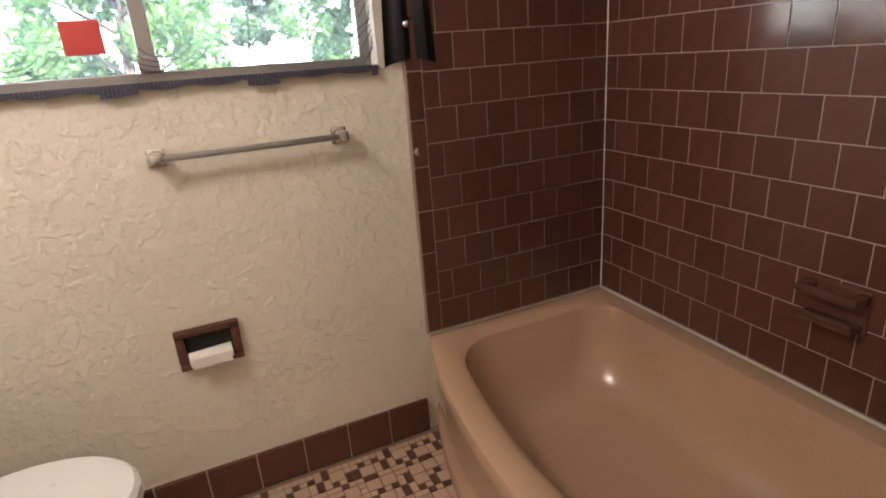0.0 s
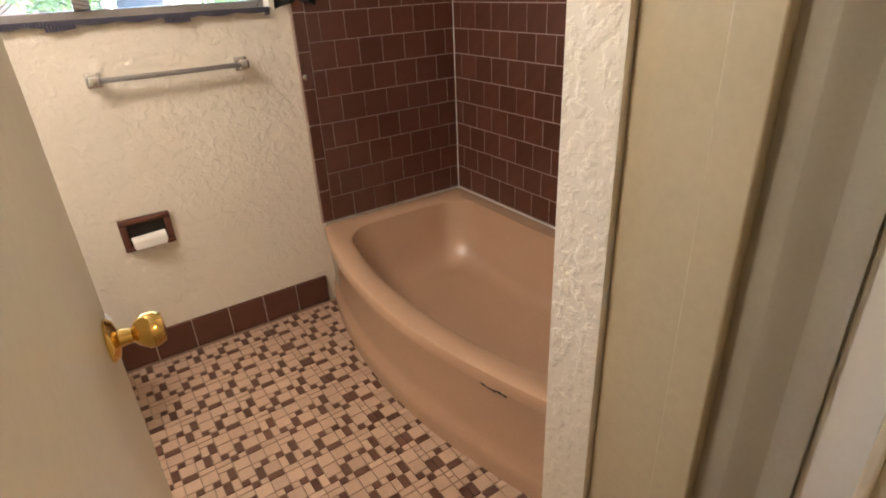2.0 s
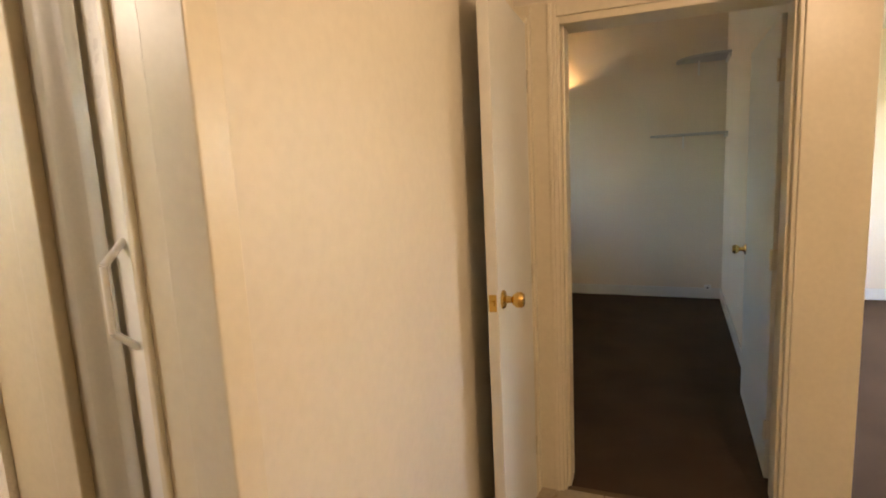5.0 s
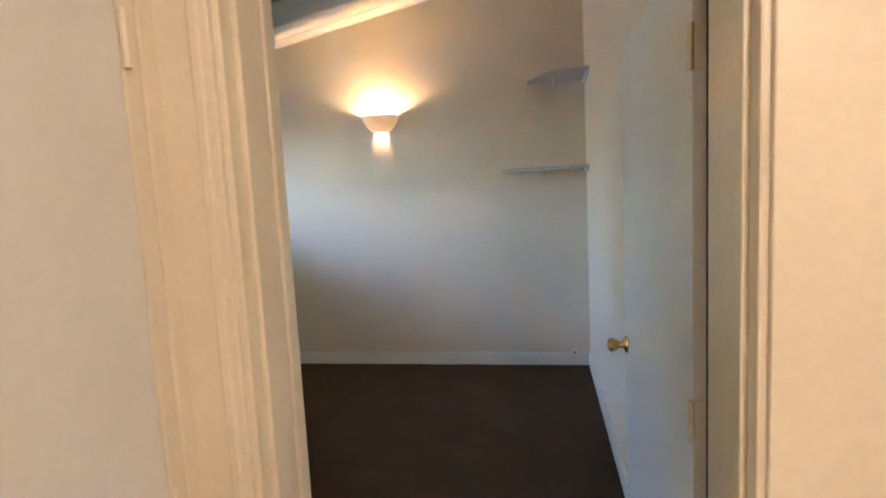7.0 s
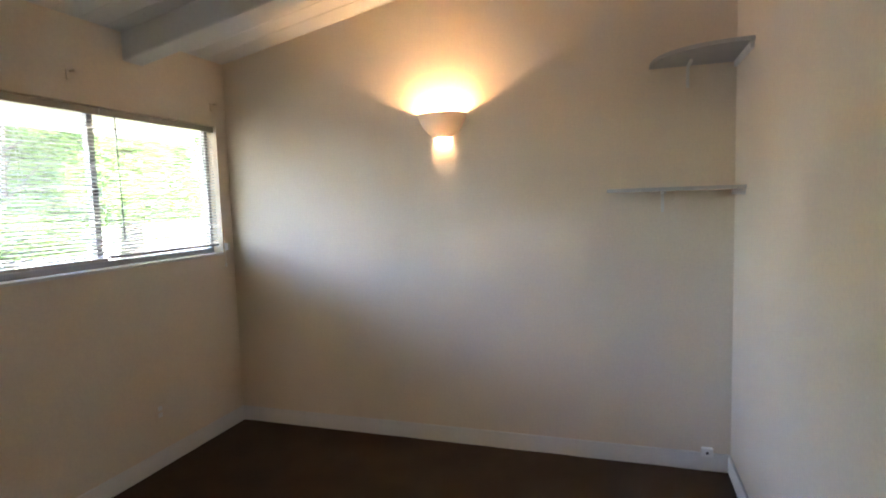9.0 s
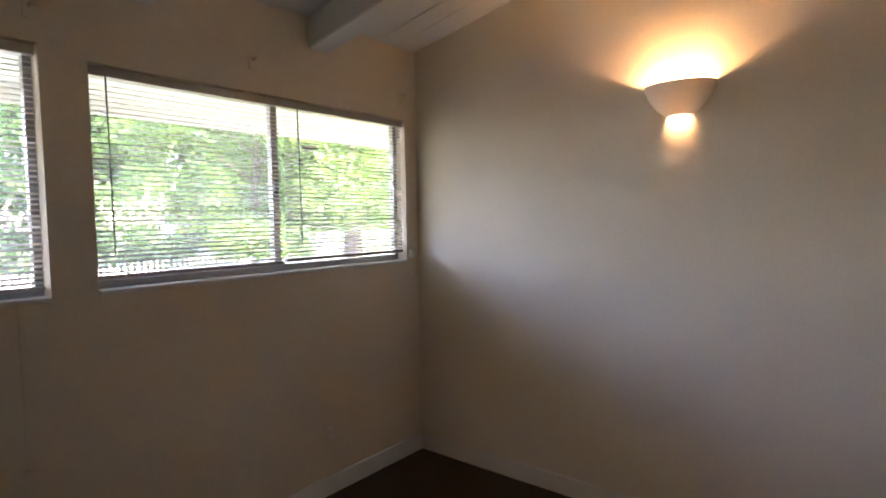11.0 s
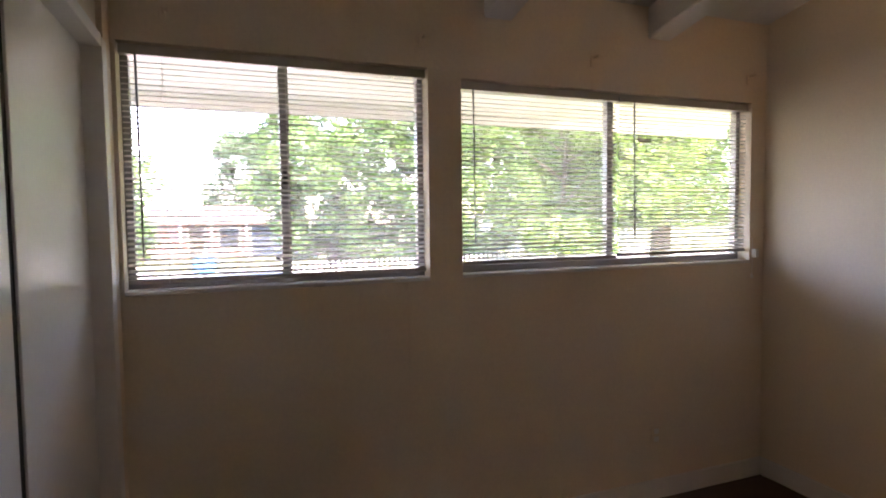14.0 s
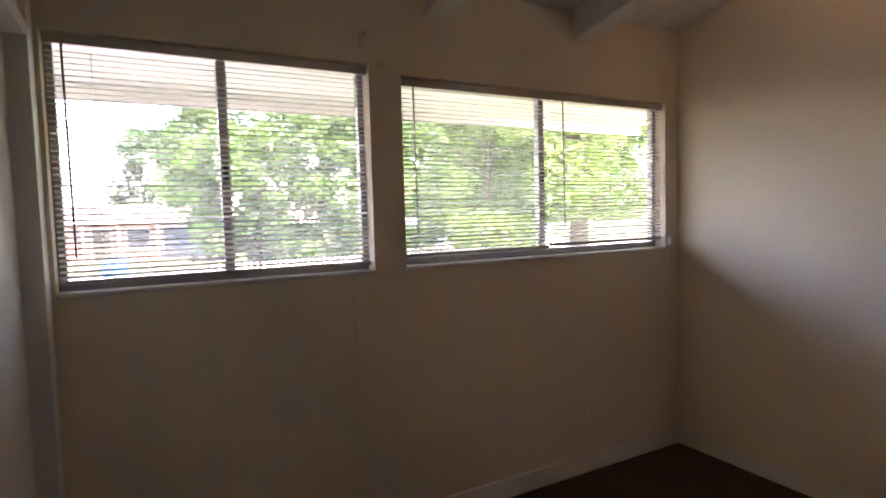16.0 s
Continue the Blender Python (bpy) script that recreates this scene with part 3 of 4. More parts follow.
for i in range(3):
    bm = bmesh.new()
    a, b = (0.404, 0.394)[i % 2], (0.394, 0.404)[i % 2]
    vs = []
    for z in (0.02, 2.0):
        for f in np.linspace(0, 1, 7):
            x = a + (b - a) * (0.5 - 0.5 * math.cos(math.pi * f))
            vs.append(bm.verts.new((x, ys[i] + (ys[i + 1] - ys[i]) * f, z)))
    for k in range(6):
        bm.faces.new((vs[k], vs[k + 1], vs[k + 8], vs[k + 7]))
    bmesh.ops.solidify(bm, geom=bm.faces[:], thickness=0.004)
    part("fold", bm, VINYL, t, smooth=True)
part("lead_post", B(0.404, 0.450, -0.496, -0.429, 0.02, 2.0, bevel=0.003), WHITEPLASTIC, t, "white plastic lead post", smooth=True)
bm = bmesh.new()
for i in range(10):
    f, g = i / 10, (i + 1) / 10
    P = lambda s: (0.406 - 0.042 * min(1, 5 * s, 5 * (1 - s)), -0.452, 1.205 + 0.187 * s)
    rod(bm, P(f), P(g), 0.0065, seg=10)
part("pull_handle", bm, WHITEPLASTIC, t, "white plastic pull handle", smooth=True)
bm = bmesh.new()
rod(bm, (0.4045, -0.447, 0.471), (0.4025, -0.447, 0.471), 0.0035)
part("screw", bm, BLACK, t)
part("track", B(0.40, 0.45, -0.494, -0.288, 2.002, 2.03), ALU, t)
settle(t)

# hall closet and bedroom door frames
frame_set("door_frame_closet", "cream hall closet door frame", [
    ("jamb", (2.002, 2.04, -0.757, -0.60, 0, 2.05), ""),
    ("casing", (2.04, 2.083, -0.762, -0.655, 0, 2.10), ""),
    ("head", (1.72, 2.002, -0.698, -0.60, 2.03, 2.06), ""),
], TRIM)
frame_set("door_frame_bedroom", "cream bedroom door frame with stepped casing", [
    ("casing", (2.076, 2.102, -0.862, -0.754, 0, 2.11), ""),
    ("bead", (2.070, 2.080, -0.845, -0.825, 0, 2.10), ""),
    ("jamb", (2.088, 2.287, -0.874, -0.849, 0, 2.05), ""),
    ("stop", (2.123, 2.198, -0.886, -0.873, 0, 2.03), ""),
    ("stop_bead", (2.228, 2.246, -0.882, -0.873, 0, 2.03), ""),
    ("jamb", (2.088, 2.338, -1.723, -1.698, 0, 2.05), ""),
    ("stop", (2.123, 2.198, -1.699, -1.686, 0, 2.03), ""),
    ("casing", (2.076, 2.102, -1.930, -1.712, 0, 2.11), ""),
    ("head", (2.088, 2.287, -1.698, -0.874, 2.02, 2.05), ""),
    ("casing", (2.076, 2.102, -1.712, -0.862, 2.05, 2.11), ""),
    # dark filler board painting the shade behind the door's hinge edge
    ("hinge_gap", (2.338, 2.402, -1.742, -1.712, 0.02, 2.03), "dark"),
], TRIM)

# bedroom closet
t = thing("closet_doors", "white sliding closet doors with grey-edged stiles", "closet", (2.46, 0.5, 0), kind="structure")
a = part("sliding_door", B(2.470, 2.500, -0.51, 0.605, 0.02, 2.165, bevel=0.003), DOORPAINT, t)
b = part("sliding_door", B(2.440, 2.464, 0.60, 1.44, 0.02, 2.165, bevel=0.003), WHITE, t)
part("stile", B(2.440, 2.492, 0.672, 0.752, 0.01, 2.168, bevel=0.003), WHITE, t)
part("stile", B(2.440, 2.530, 1.43, 1.50, 0.0, 2.20, bevel=0.003), WHITE, t)
part("header", B(2.440, 2.528, -0.52, 1.43, 2.166, 2.21, bevel=0.003), WHITE, t)
# solid dark strip, the shade between the doors put in as colour
part("gap", B(2.467, 2.486, 0.607, 0.671, 0.01, 2.165), DARK, t, "dark strip painted as shade between the doors")
part("filler", B(2.42, 2.520, 1.50, 1.618, 0.0, 2.67), WALL, t)
settle(t)


# windows and blinds
def bed_window(name, x0, x1, mull, label, span=WZ):
    t = thing(name, label, "window", ((x0 + x1) / 2, 1.7, WZ[0]), kind="structure")
    z0, z1 = span
    for a, b, c, d in ((x0, x1, z0 + 0.004, z0 + 0.04), (x0, x1, z1 - 0.035, z1 - 0.002), (x0 + 0.001, x0 + 0.03, z0 + 0.04, z1 - 0.035), (x1 - 0.03, x1 - 0.001, z0 + 0.04, z1 - 0.035), (mull - 0.02, mull + 0.02, z0 + 0.04, z1 - 0.035)):
        part("window_frame", B(a, b, 1.70, 1.74, c, d, bevel=0.003), ALU, t)
    part("window_sill", B(x0 + 0.001, x1 - 0.001, 1.612, 1.70, z0 - 0.012, z0 + 0.006, bevel=0.004), WHITE, t, "white painted sill")
    part("latch", B(mull - 0.012, mull + 0.012, 1.69, 1.702, 1.72, 1.79, bevel=0.003), BLACK, t, "black sash latch")
    for a, b in ((x0 + 0.03, mull - 0.02), (mull + 0.02, x1 - 0.03)):
        p = part("pane", B(a, b, 1.718, 1.722, z0 + 0.04, z1 - 0.035), PANE, t)
        p.visible_shadow = False
    settle(t)


bed_window("window_1", *W1, 3.145, "aluminium sliding window behind a lowered blind", WZ1)
bed_window("window_2", *W2, 4.83, "wide aluminium sliding window behind two blinds")


def blind(x0, x1, bottom, wand_x, label, tilt=20.0, head_y=1.655, span=WZ):
    top = span[1] - 0.006
    t = thing("window_blind", label, "blind", ((x0 + x1) / 2, head_y, top), group="mini blinds")
    part("headrail", B(x0, x1, head_y - 0.018, head_y + 0.018, top - 0.038, top, bevel=0.003), RAIL, t)
    part("bottom_rail", B(x0 + 0.004, x1 - 0.004, head_y - 0.014, head_y + 0.014, bottom, bottom + 0.018, bevel=0.004), RAIL, t)
    n = int((top - 0.045 - bottom - 0.02) / 0.0212)
    bm = bmesh.new()
    w, c, s = 0.0125, math.cos(radians(tilt)), math.sin(radians(tilt))
    prof = [(u * w, 0.0022 * (1 - u * u)) for u in (-1, -0.5, 0, 0.5, 1)]
    half = (x1 - x0) / 2 - 0.006
    cols = [[bm.verts.new((sx * half, u * c - v * s, u * s + v * c)) for u, v in prof] for sx in (-1, -0.33, 0.33, 1)]
    for a, b in zip(cols, cols[1:]):
        for j in range(4):
            bm.faces.new((a[j], b[j], b[j + 1], a[j + 1]))
    bmesh.ops.solidify(bm, geom=bm.faces[:], thickness=0.0007)
    me = mesh_of("slat", bm, SLAT, True)
    for i in range(n):
        ob = new("slat", me)
        ob.parent = t
        ob.location = ((x0 + x1) / 2 - t.location.x, head_y - t.location.y, bottom + 0.03 + i * 0.0212 + random.uniform(-0.001, 0.001) - t.location.z)
        ob.rotation_euler = (radians(random.uniform(-3, 3)), radians(random.uniform(-0.12, 0.12)), 0)
    for f in (0.12, 0.5, 0.88):
        bm = bmesh.new()
        for dy in (-0.014, 0.014):
            rod(bm, (x0 + (x1 - x0) * f, head_y + dy, bottom), (x0 + (x1 - x0) * f, head_y + dy, top - 0.03), 0.0008, seg=5)
        part("ladder_cord", bm, SLAT, t)
    bm = bmesh.new()
    rod(bm, (wand_x, head_y - 0.026, top - 0.04), (wand_x + 0.004, head_y - 0.030, bottom + 0.10), 0.0042, seg=6)
    part("tilt_wand", bm, WAND, t, "dark grey tilt wand")
    inv = Matrix.Translation(t.location).inverted()
    for p in t.children:
        if not p.name.startswith("slat"):
            p.matrix_parent_inverse = inv
    return t


blind(W1[0] + 0.006, W1[1] - 0.006, 1.325, 2.60, "white mini blind lowered with slats open", span=WZ1)
blind(W2[0] + 0.006, 4.835, 1.345, 4.00, "white mini blind lowered with slats open, beside another")
blind(4.845, W2[1] - 0.006, 1.355, 4.93, "narrow white mini blind lowered to the sill")
bm = B(5.02, 5.115, 1.709, 1.712, 1.975, 1.998)
tagged(new("window_sticker", mesh_of("window_sticker", bm, LABEL)), "small grey sticker on the window pane", "sticker")
bm = bmesh.new()
rod(bm, (5.765, 1.606, 1.42), (5.765, 1.606, 1.22), 0.0015, seg=5)
lathe(bm, [(0.003, 0.02), (0.009, 0.0), (0.006, -0.012)], Matrix.Translation((5.765, 1.606, 1.21)), 10)
tagged(new("blind_cord", mesh_of("blind_cord", bm, SLAT)), "white blind cord with a tassel beside the window", "cord")
bm = B(5.772, 5.800, 1.59, 1.62, 1.32, 1.37, bevel=0.004)
tagged(new("cord_cleat", mesh_of("cord_cleat", bm, WHITEPLASTIC)), "small white cord cleat on the wall", "cleat")


# sconce, shelves and small fittings of the bedroom
def sconce():
    cx, cy, top = 5.872, -0.06, 2.185
    t = thing("wall_sconce", "white half-bowl plaster sconce, lit", "wall lamp", (cx, cy, top))
    bm = bmesh.new()
    outer = [(0.162, 0.0), (0.158, -0.02), (0.142, -0.06), (0.115, -0.098), (0.084, -0.128), (0.052, -0.144)]
    inner = [(0.047, -0.137), (0.078, -0.122), (0.108, -0.092), (0.134, -0.056), (0.150, -0.02), (0.154, 0.0)]
    rows = []
    for r, h in outer + inner + outer[:1]:
        rows.append([bm.verts.new((cx - 0.001 - 0.80 * r * math.sin(math.pi * k / 24), cy + r * math.cos(math.pi * k / 24), top + h)) for k in range(25)])
    for a, b in zip(rows, rows[1:]):
        for k in range(24):
            bm.faces.new((a[k], a[k + 1], b[k + 1], b[k]))
    part("shade", bm, PLASTERLAMP, t, smooth=True)
    bm = bmesh.new()
    lathe(bm, [(0.006, -0.028), (0.014, -0.02), (0.016, 0.0), (0.010, 0.02)], Matrix.Translation((cx - 0.055, cy, top - 0.025)), 14)
    part("bulb", bm, BULB, t, "glowing bulb", smooth=True)
    part("backplate", B(cx - 0.006, cx + 0.001, cy - 0.05, cy + 0.05, top - 0.13, top - 0.02, bevel=0.002), PLASTERLAMP, t)
    settle(t)


sconce()


def corner_shelf(z, reach_y, reach_x, round_tip, label):
    t = thing("corner_shelf", label, "shelf", (5.872, -1.76, z), group="corner shelves")
    bm = bmesh.new()
    pts = [(5.871, -1.759)]
    for k in range(17):
        a = math.pi / 2 * k / 16
        pts.append((5.871 - reach_x * math.sin(a) ** round_tip, -1.759 + reach_y * math.cos(a) ** round_tip))
    vs = [[bm.verts.new((x, y, z + dz)) for x, y in pts] for dz in (0, 0.019)]
    bm.faces.new(vs[0][::-1])
    bm.faces.new(vs[1])
    n = len(pts)
    for k in range(n):
        bm.faces.new((vs[0][k], vs[0][(k + 1) % n], vs[1][(k + 1) % n], vs[1][k]))
    part("board", bm, SHELF, t)
    y = -1.76 + reach_y * 0.55
    part("bracket", B(5.858, 5.871, y - 0.008, y + 0.008, z - 0.12, z), WHITE, t, "white metal bracket")
    part("bracket", B(5.70, 5.860, y - 0.007, y + 0.007, z - 0.014, z - 0.001), WHITE, t, "white metal bracket")
    part("cleat", B(5.871 - reach_x * 0.95, 5.86, -1.759, -1.742, z - 0.03, z - 0.001), WHITE, t)
    settle(t)


corner_shelf(1.650, 0.685, 0.31, 0.75, "white rounded corner shelf on a bracket, the wider one")
corner_shelf(2.345, 0.45, 0.45, 0.85, "white rounded corner shelf high on the wall")


def outlet(x, y, z, facing, label):
    t = thing("power_outlet", label, "outlet", (x, y, z))
    if facing == "y":
        part("cover", B(x - 0.035, x + 0.035, y - 0.006, y, z - 0.057, z + 0.057, bevel=0.003), WALL, t)
        for dz in (-0.022, 0.022):
            part("socket", B(x - 0.016, x + 0.016, y - 0.008, y - 0.005, z + dz - 0.014, z + dz + 0.014, bevel=0.003), WHITEPLASTIC, t)
    settle(t)


outlet(5.08, 1.62, 0.36, "y", "painted-over power outlet on the beige wall")
t = thing("phone_jack", "small grey phone jack box above the baseboard", "phone jack", (5.872, -1.625, 0.12))
part("box", B(5.842, 5.871, -1.665, -1.60, 0.092, 0.145, bevel=0.006), WHITEPLASTIC, t)
part("port", B(5.840, 5.8425, -1.64, -1.625, 0.11, 0.125), BLACK, t)
settle(t)


def curtain_hook(x, z):
    t = thing("curtain_bracket", "old painted curtain rod bracket on the wall", "bracket", (x, 1.62, z), group="curtain brackets")
    part("plate", B(x - 0.012, x + 0.012, 1.613, 1.621, z - 0.028, z + 0.028, bevel=0.002), WALL, t)
    part("arm", B(x + 0.002, x + 0.010, 1.575, 1.614, z + 0.012, z + 0.024, bevel=0.002), WALL, t)
    part("hook", B(x + 0.002, x + 0.028, 1.572, 1.580, z + 0.008, z + 0.024, bevel=0.002), WALL, t)
    settle(t)


for x, z in ((2.70, 2.35), (3.742, 2.36), (4.657, 2.355), (5.725, 2.345)):
    curtain_hook(x, z)
bm = B(3.815, 3.85, 1.608, 1.621, 2.243, 2.258, bevel=0.004)
tagged(new("wall_anchor", mesh_of("wall_anchor", bm, WALL)), "painted wall anchor between the windows", "anchor")
bm = B(3.665, 3.685, 1.6165, 1.621, 0.66, 1.29, bevel=0.001)
tagged(new("cable_strip", mesh_of("cable_strip", bm, WALL)), "thin painted cable strip under the window", "cable strip")
bm = bmesh.new()
for k in range(5):
    a = k * 1.2
    rod(bm, (3.675, 1.612, 0.66), (3.675 + 0.035 * math.cos(a), 1.608, 0.65 + 0.02 * math.sin(a)), 0.004, 0.002, seg=6)
tagged(new("cable_stub", mesh_of("cable_stub", bm, WALL)), "frayed painted cable end on the wall", "cable")

# outside: eave, ground, neighbours, trees
SOFFIT = mat("white_soffit", (0.72, 0.71, 0.68), 0.7, vary=0.06)
GRASS = mat("dry_lawn", (0.15, 0.17, 0.06), 0.95, vary=0.35, scale=0.8, grain=12)
PAVE = mat("pale_concrete", (0.42, 0.40, 0.37), 0.85, vary=0.12, scale=1.2, grain=20)
ROADM = mat("grey_asphalt", (0.10, 0.10, 0.10), 0.9, vary=0.15, scale=2, grain=30)
PINKBRICK = mat("pink_brick", (0.50, 0.25, 0.22), 0.85, vary=0.12, scale=2, grain=9)
ROOFM = mat("grey_shingles", (0.24, 0.20, 0.19), 0.9, vary=0.15, scale=3)
FENCEM = mat("white_fence_paint", (0.78, 0.78, 0.75), 0.6, vary=0.05)
BLUE = mat("blue_plastic", (0.03, 0.20, 0.48), 0.4, vary=0.08)
CARPAINT = mat("dark_blue_car_paint", (0.03, 0.04, 0.07), 0.25, vary=0.05, coat=0.5)
DARKGLASS = mat("dark_car_glass", (0.02, 0.025, 0.03), 0.08)
RUBBER = mat("black_rubber", (0.02, 0.02, 0.02), 0.8)
BARK = mat("brown_bark", (0.10, 0.075, 0.05), 0.95, vary=0.3, scale=4, grain=25, bump=0.01)
LEAF = [mat("green_leaves", (0.10, 0.21, 0.045), 0.55, vary=0.35, scale=1.5, grain=6), mat("light_green_leaves", (0.15, 0.27, 0.05), 0.55, vary=0.35, scale=1.5, grain=6), mat("dark_green_leaves", (0.06, 0.13, 0.045), 0.55, vary=0.35, scale=1.5, grain=6)]


for m, c in zip(LEAF, ((0.16, 0.30, 0.05), (0.22, 0.36, 0.06), (0.10, 0.2, 0.05))):
    let_through(m, 0.35, c)


def gz(y):
    return -0.25 - 0.016 * max(0.0, min(y, 60) - 4)


bm = bmesh.new()
ysteps = [1.77, 4, 8, 9, 60, 400]
rows = [[bm.verts.new((x, y, gz(y))) for x in (-400, 400)] for y in ysteps]
rows.insert(0, [bm.verts.new((x, -400, -0.25)) for x in (-400, 400)])
for a, b in zip(rows, rows[1:]):
    bm.faces.new((a[0], a[1], b[1], b[0]))
structure("ground", bm, GRASS, "dry sunlit lawn", "ground")


def strip(name, x0, x1, y0, y1, material, label, category):
    bm = bmesh.new()
    vs = [bm.verts.new((x, y, gz(y) + dz)) for dz in (-0.1, 0.02) for x, y in ((x0, y0), (x1, y0), (x1, y1), (x0, y1))]
    for f in ((0, 3, 2, 1), (4, 5, 6, 7), (0, 1, 5, 4), (1, 2, 6, 5), (2, 3, 7, 6), (3, 0, 4, 7)):
        bm.faces.new([vs[k] for k in f])
    structure(name, bm, material, label, category)


strip("pavement", -8, 4.2, 4.2, 15.5, PAVE, "pale sunlit concrete driveway", "driveway")
strip("road", -120, 120, 16, 23, ROADM, "grey residential street", "road")
strip("pavement_far", -120, 120, 23.2, 26, PAVE, "pale pavement across the street", "pavement")
bm = bmesh.new()
vs = [bm.verts.new((x, y, roof_z(y) + dz)) for dz in (-0.02, 0.03) for x, y in ((-3.0, 1.775), (7.2, 1.775), (7.2, 3.1), (-3.0, 3.1))]
for f in ((0, 3, 2, 1), (4, 5, 6, 7), (0, 1, 5, 4), (1, 2, 6, 5), (2, 3, 7, 6), (3, 0, 4, 7)):
    bm.faces.new([vs[k] for k in f])
t = thing("roof_eave", "white painted roof overhang above the windows", "eave", (2, 1.78, 2.6), kind="structure")
part("soffit", bm, SOFFIT, t)
part("fascia", B(-3.0, 7.2, 3.10, 3.13, roof_z(3.1) - 0.10, roof_z(3.1) + 0.05, bevel=0.004), SOFFIT, t)
settle(t)


def tree(x, y, height, spread, low, leaf, count, size, label, trunk_r=0.16, name="tree", seed=1):
    rnd = np.random.RandomState(seed)
    count = int(count * 1.6)
    z0 = gz(y)
    t = thing(name, label, name, (x, y, z0), group="garden trees")
    bm = bmesh.new()
    top = Vector((x + 0.2, y, z0 + height * 0.7))
    rod(bm, (x, y, z0 - 0.1), (x + 0.05, y, z0 + height * 0.35), trunk_r * 1.2, trunk_r * 0.8, seg=10)
    rod(bm, (x + 0.05, y, z0 + height * 0.35), top, trunk_r * 0.8, trunk_r * 0.3, seg=8)
    for k in range(9):
        a = k * 2.4
        z = z0 + height * (0.25 + 0.06 * k)
        rod(bm, (x + 0.05, y, z), (x + spread * 0.65 * math.cos(a), y + spread * 0.5 * math.sin(a), z + height * 0.16), trunk_r * 0.4, trunk_r * 0.1, seg=6)
    part("trunk", bm, BARK, t, smooth=True)
    nc = 42
    cen = np.stack([rnd.uniform(-1, 1, nc), rnd.uniform(-1, 1, nc), rnd.uniform(0, 1, nc)], 1)
    wide = 1 - 0.55 * np.abs(cen[:, 2] - 0.45)
    cen[:, 0] *= spread * wide
    cen[:, 1] *= spread * 0.8 * wide
    cen[:, 2] = z0 + low + cen[:, 2] * (height - low)
    cen[:, 0] += x
    cen[:, 1] += y
    rad = rnd.uniform(0.16, 0.36, nc) * spread
    pick = rnd.randint(0, nc, count)
    d = rnd.normal(size=(count, 3))
    d /= np.linalg.norm(d, axis=1)[:, None]
    pos = cen[pick] + d * (rad[pick] * rnd.uniform(0.55, 1.05, count))[:, None]
    pos[:, 2] = np.maximum(pos[:, 2], z0 + low * 0.9)
    u = rnd.normal(size=(count, 3))
    u /= np.linalg.norm(u, axis=1)[:, None]
    v = np.cross(u, d + rnd.normal(scale=0.4, size=(count, 3)))
    v /= np.linalg.norm(v, axis=1)[:, None]
    s = 0.78 * size * rnd.uniform(0.6, 1.4, count)[:, None]
    quad = np.stack([pos - u * s, pos - v * s * 0.45, pos + u * s, pos + v * s * 0.45], 1).reshape(-1, 3)
    me = bpy.data.meshes.new("crown")
    me.from_pydata(quad.tolist(), [], np.arange(count * 4).reshape(-1, 4).tolist())
    me.materials.append(leaf)
    ob = new("crown", me)
    ob.parent = t
    settle(t)


tree(6.2, 19.0, 6.5, 2.6, 0.6, LEAF[0], 9000, 0.16, "leafy green tree behind the picket fence", seed=2)
tree(9.0, 17.0, 6.0, 2.4, 0.3, LEAF[0], 8000, 0.16, "dense green tree behind the fence", seed=3)
tree(4.6, 46.0, 9.0, 3.6, 2.0, LEAF[2], 7000, 0.26, "dark tree behind the pink house", seed=4)
tree(15.4, 13.0, 7.5, 3.6, 1.9, LEAF[1], 11000, 0.15, "light green tree with a thick bare trunk", trunk_r=0.30, seed=5)
tree(10.8, 11.5, 6.0, 2.6, 1.25, LEAF[1], 10000, 0.13, "light green tree with drooping branches", trunk_r=0.10, seed=6)
tree(21.0, 19.0, 8.0, 4.2, 1.9, LEAF[0], 9000, 0.2, "broad green tree by the far fence", seed=7)
tree(16.5, 27.0, 9.0, 4.5, 2.4, LEAF[0], 8000, 0.25, "tall green tree across the street", seed=8)
tree(29.0, 34.0, 10.0, 6.0, 2.6, LEAF[2], 9000, 0.32, "wide dark tree at the end of the street", seed=9)
tree(-6.5, 11.0, 6.0, 2.8, 0.4, LEAF[1], 8000, 0.16, "green garden tree near the bathroom window", seed=10)
tree(-1.2, 15.5, 5.5, 2.0, 0.5, LEAF[0], 6000, 0.16, "green garden tree beyond the driveway", seed=11)


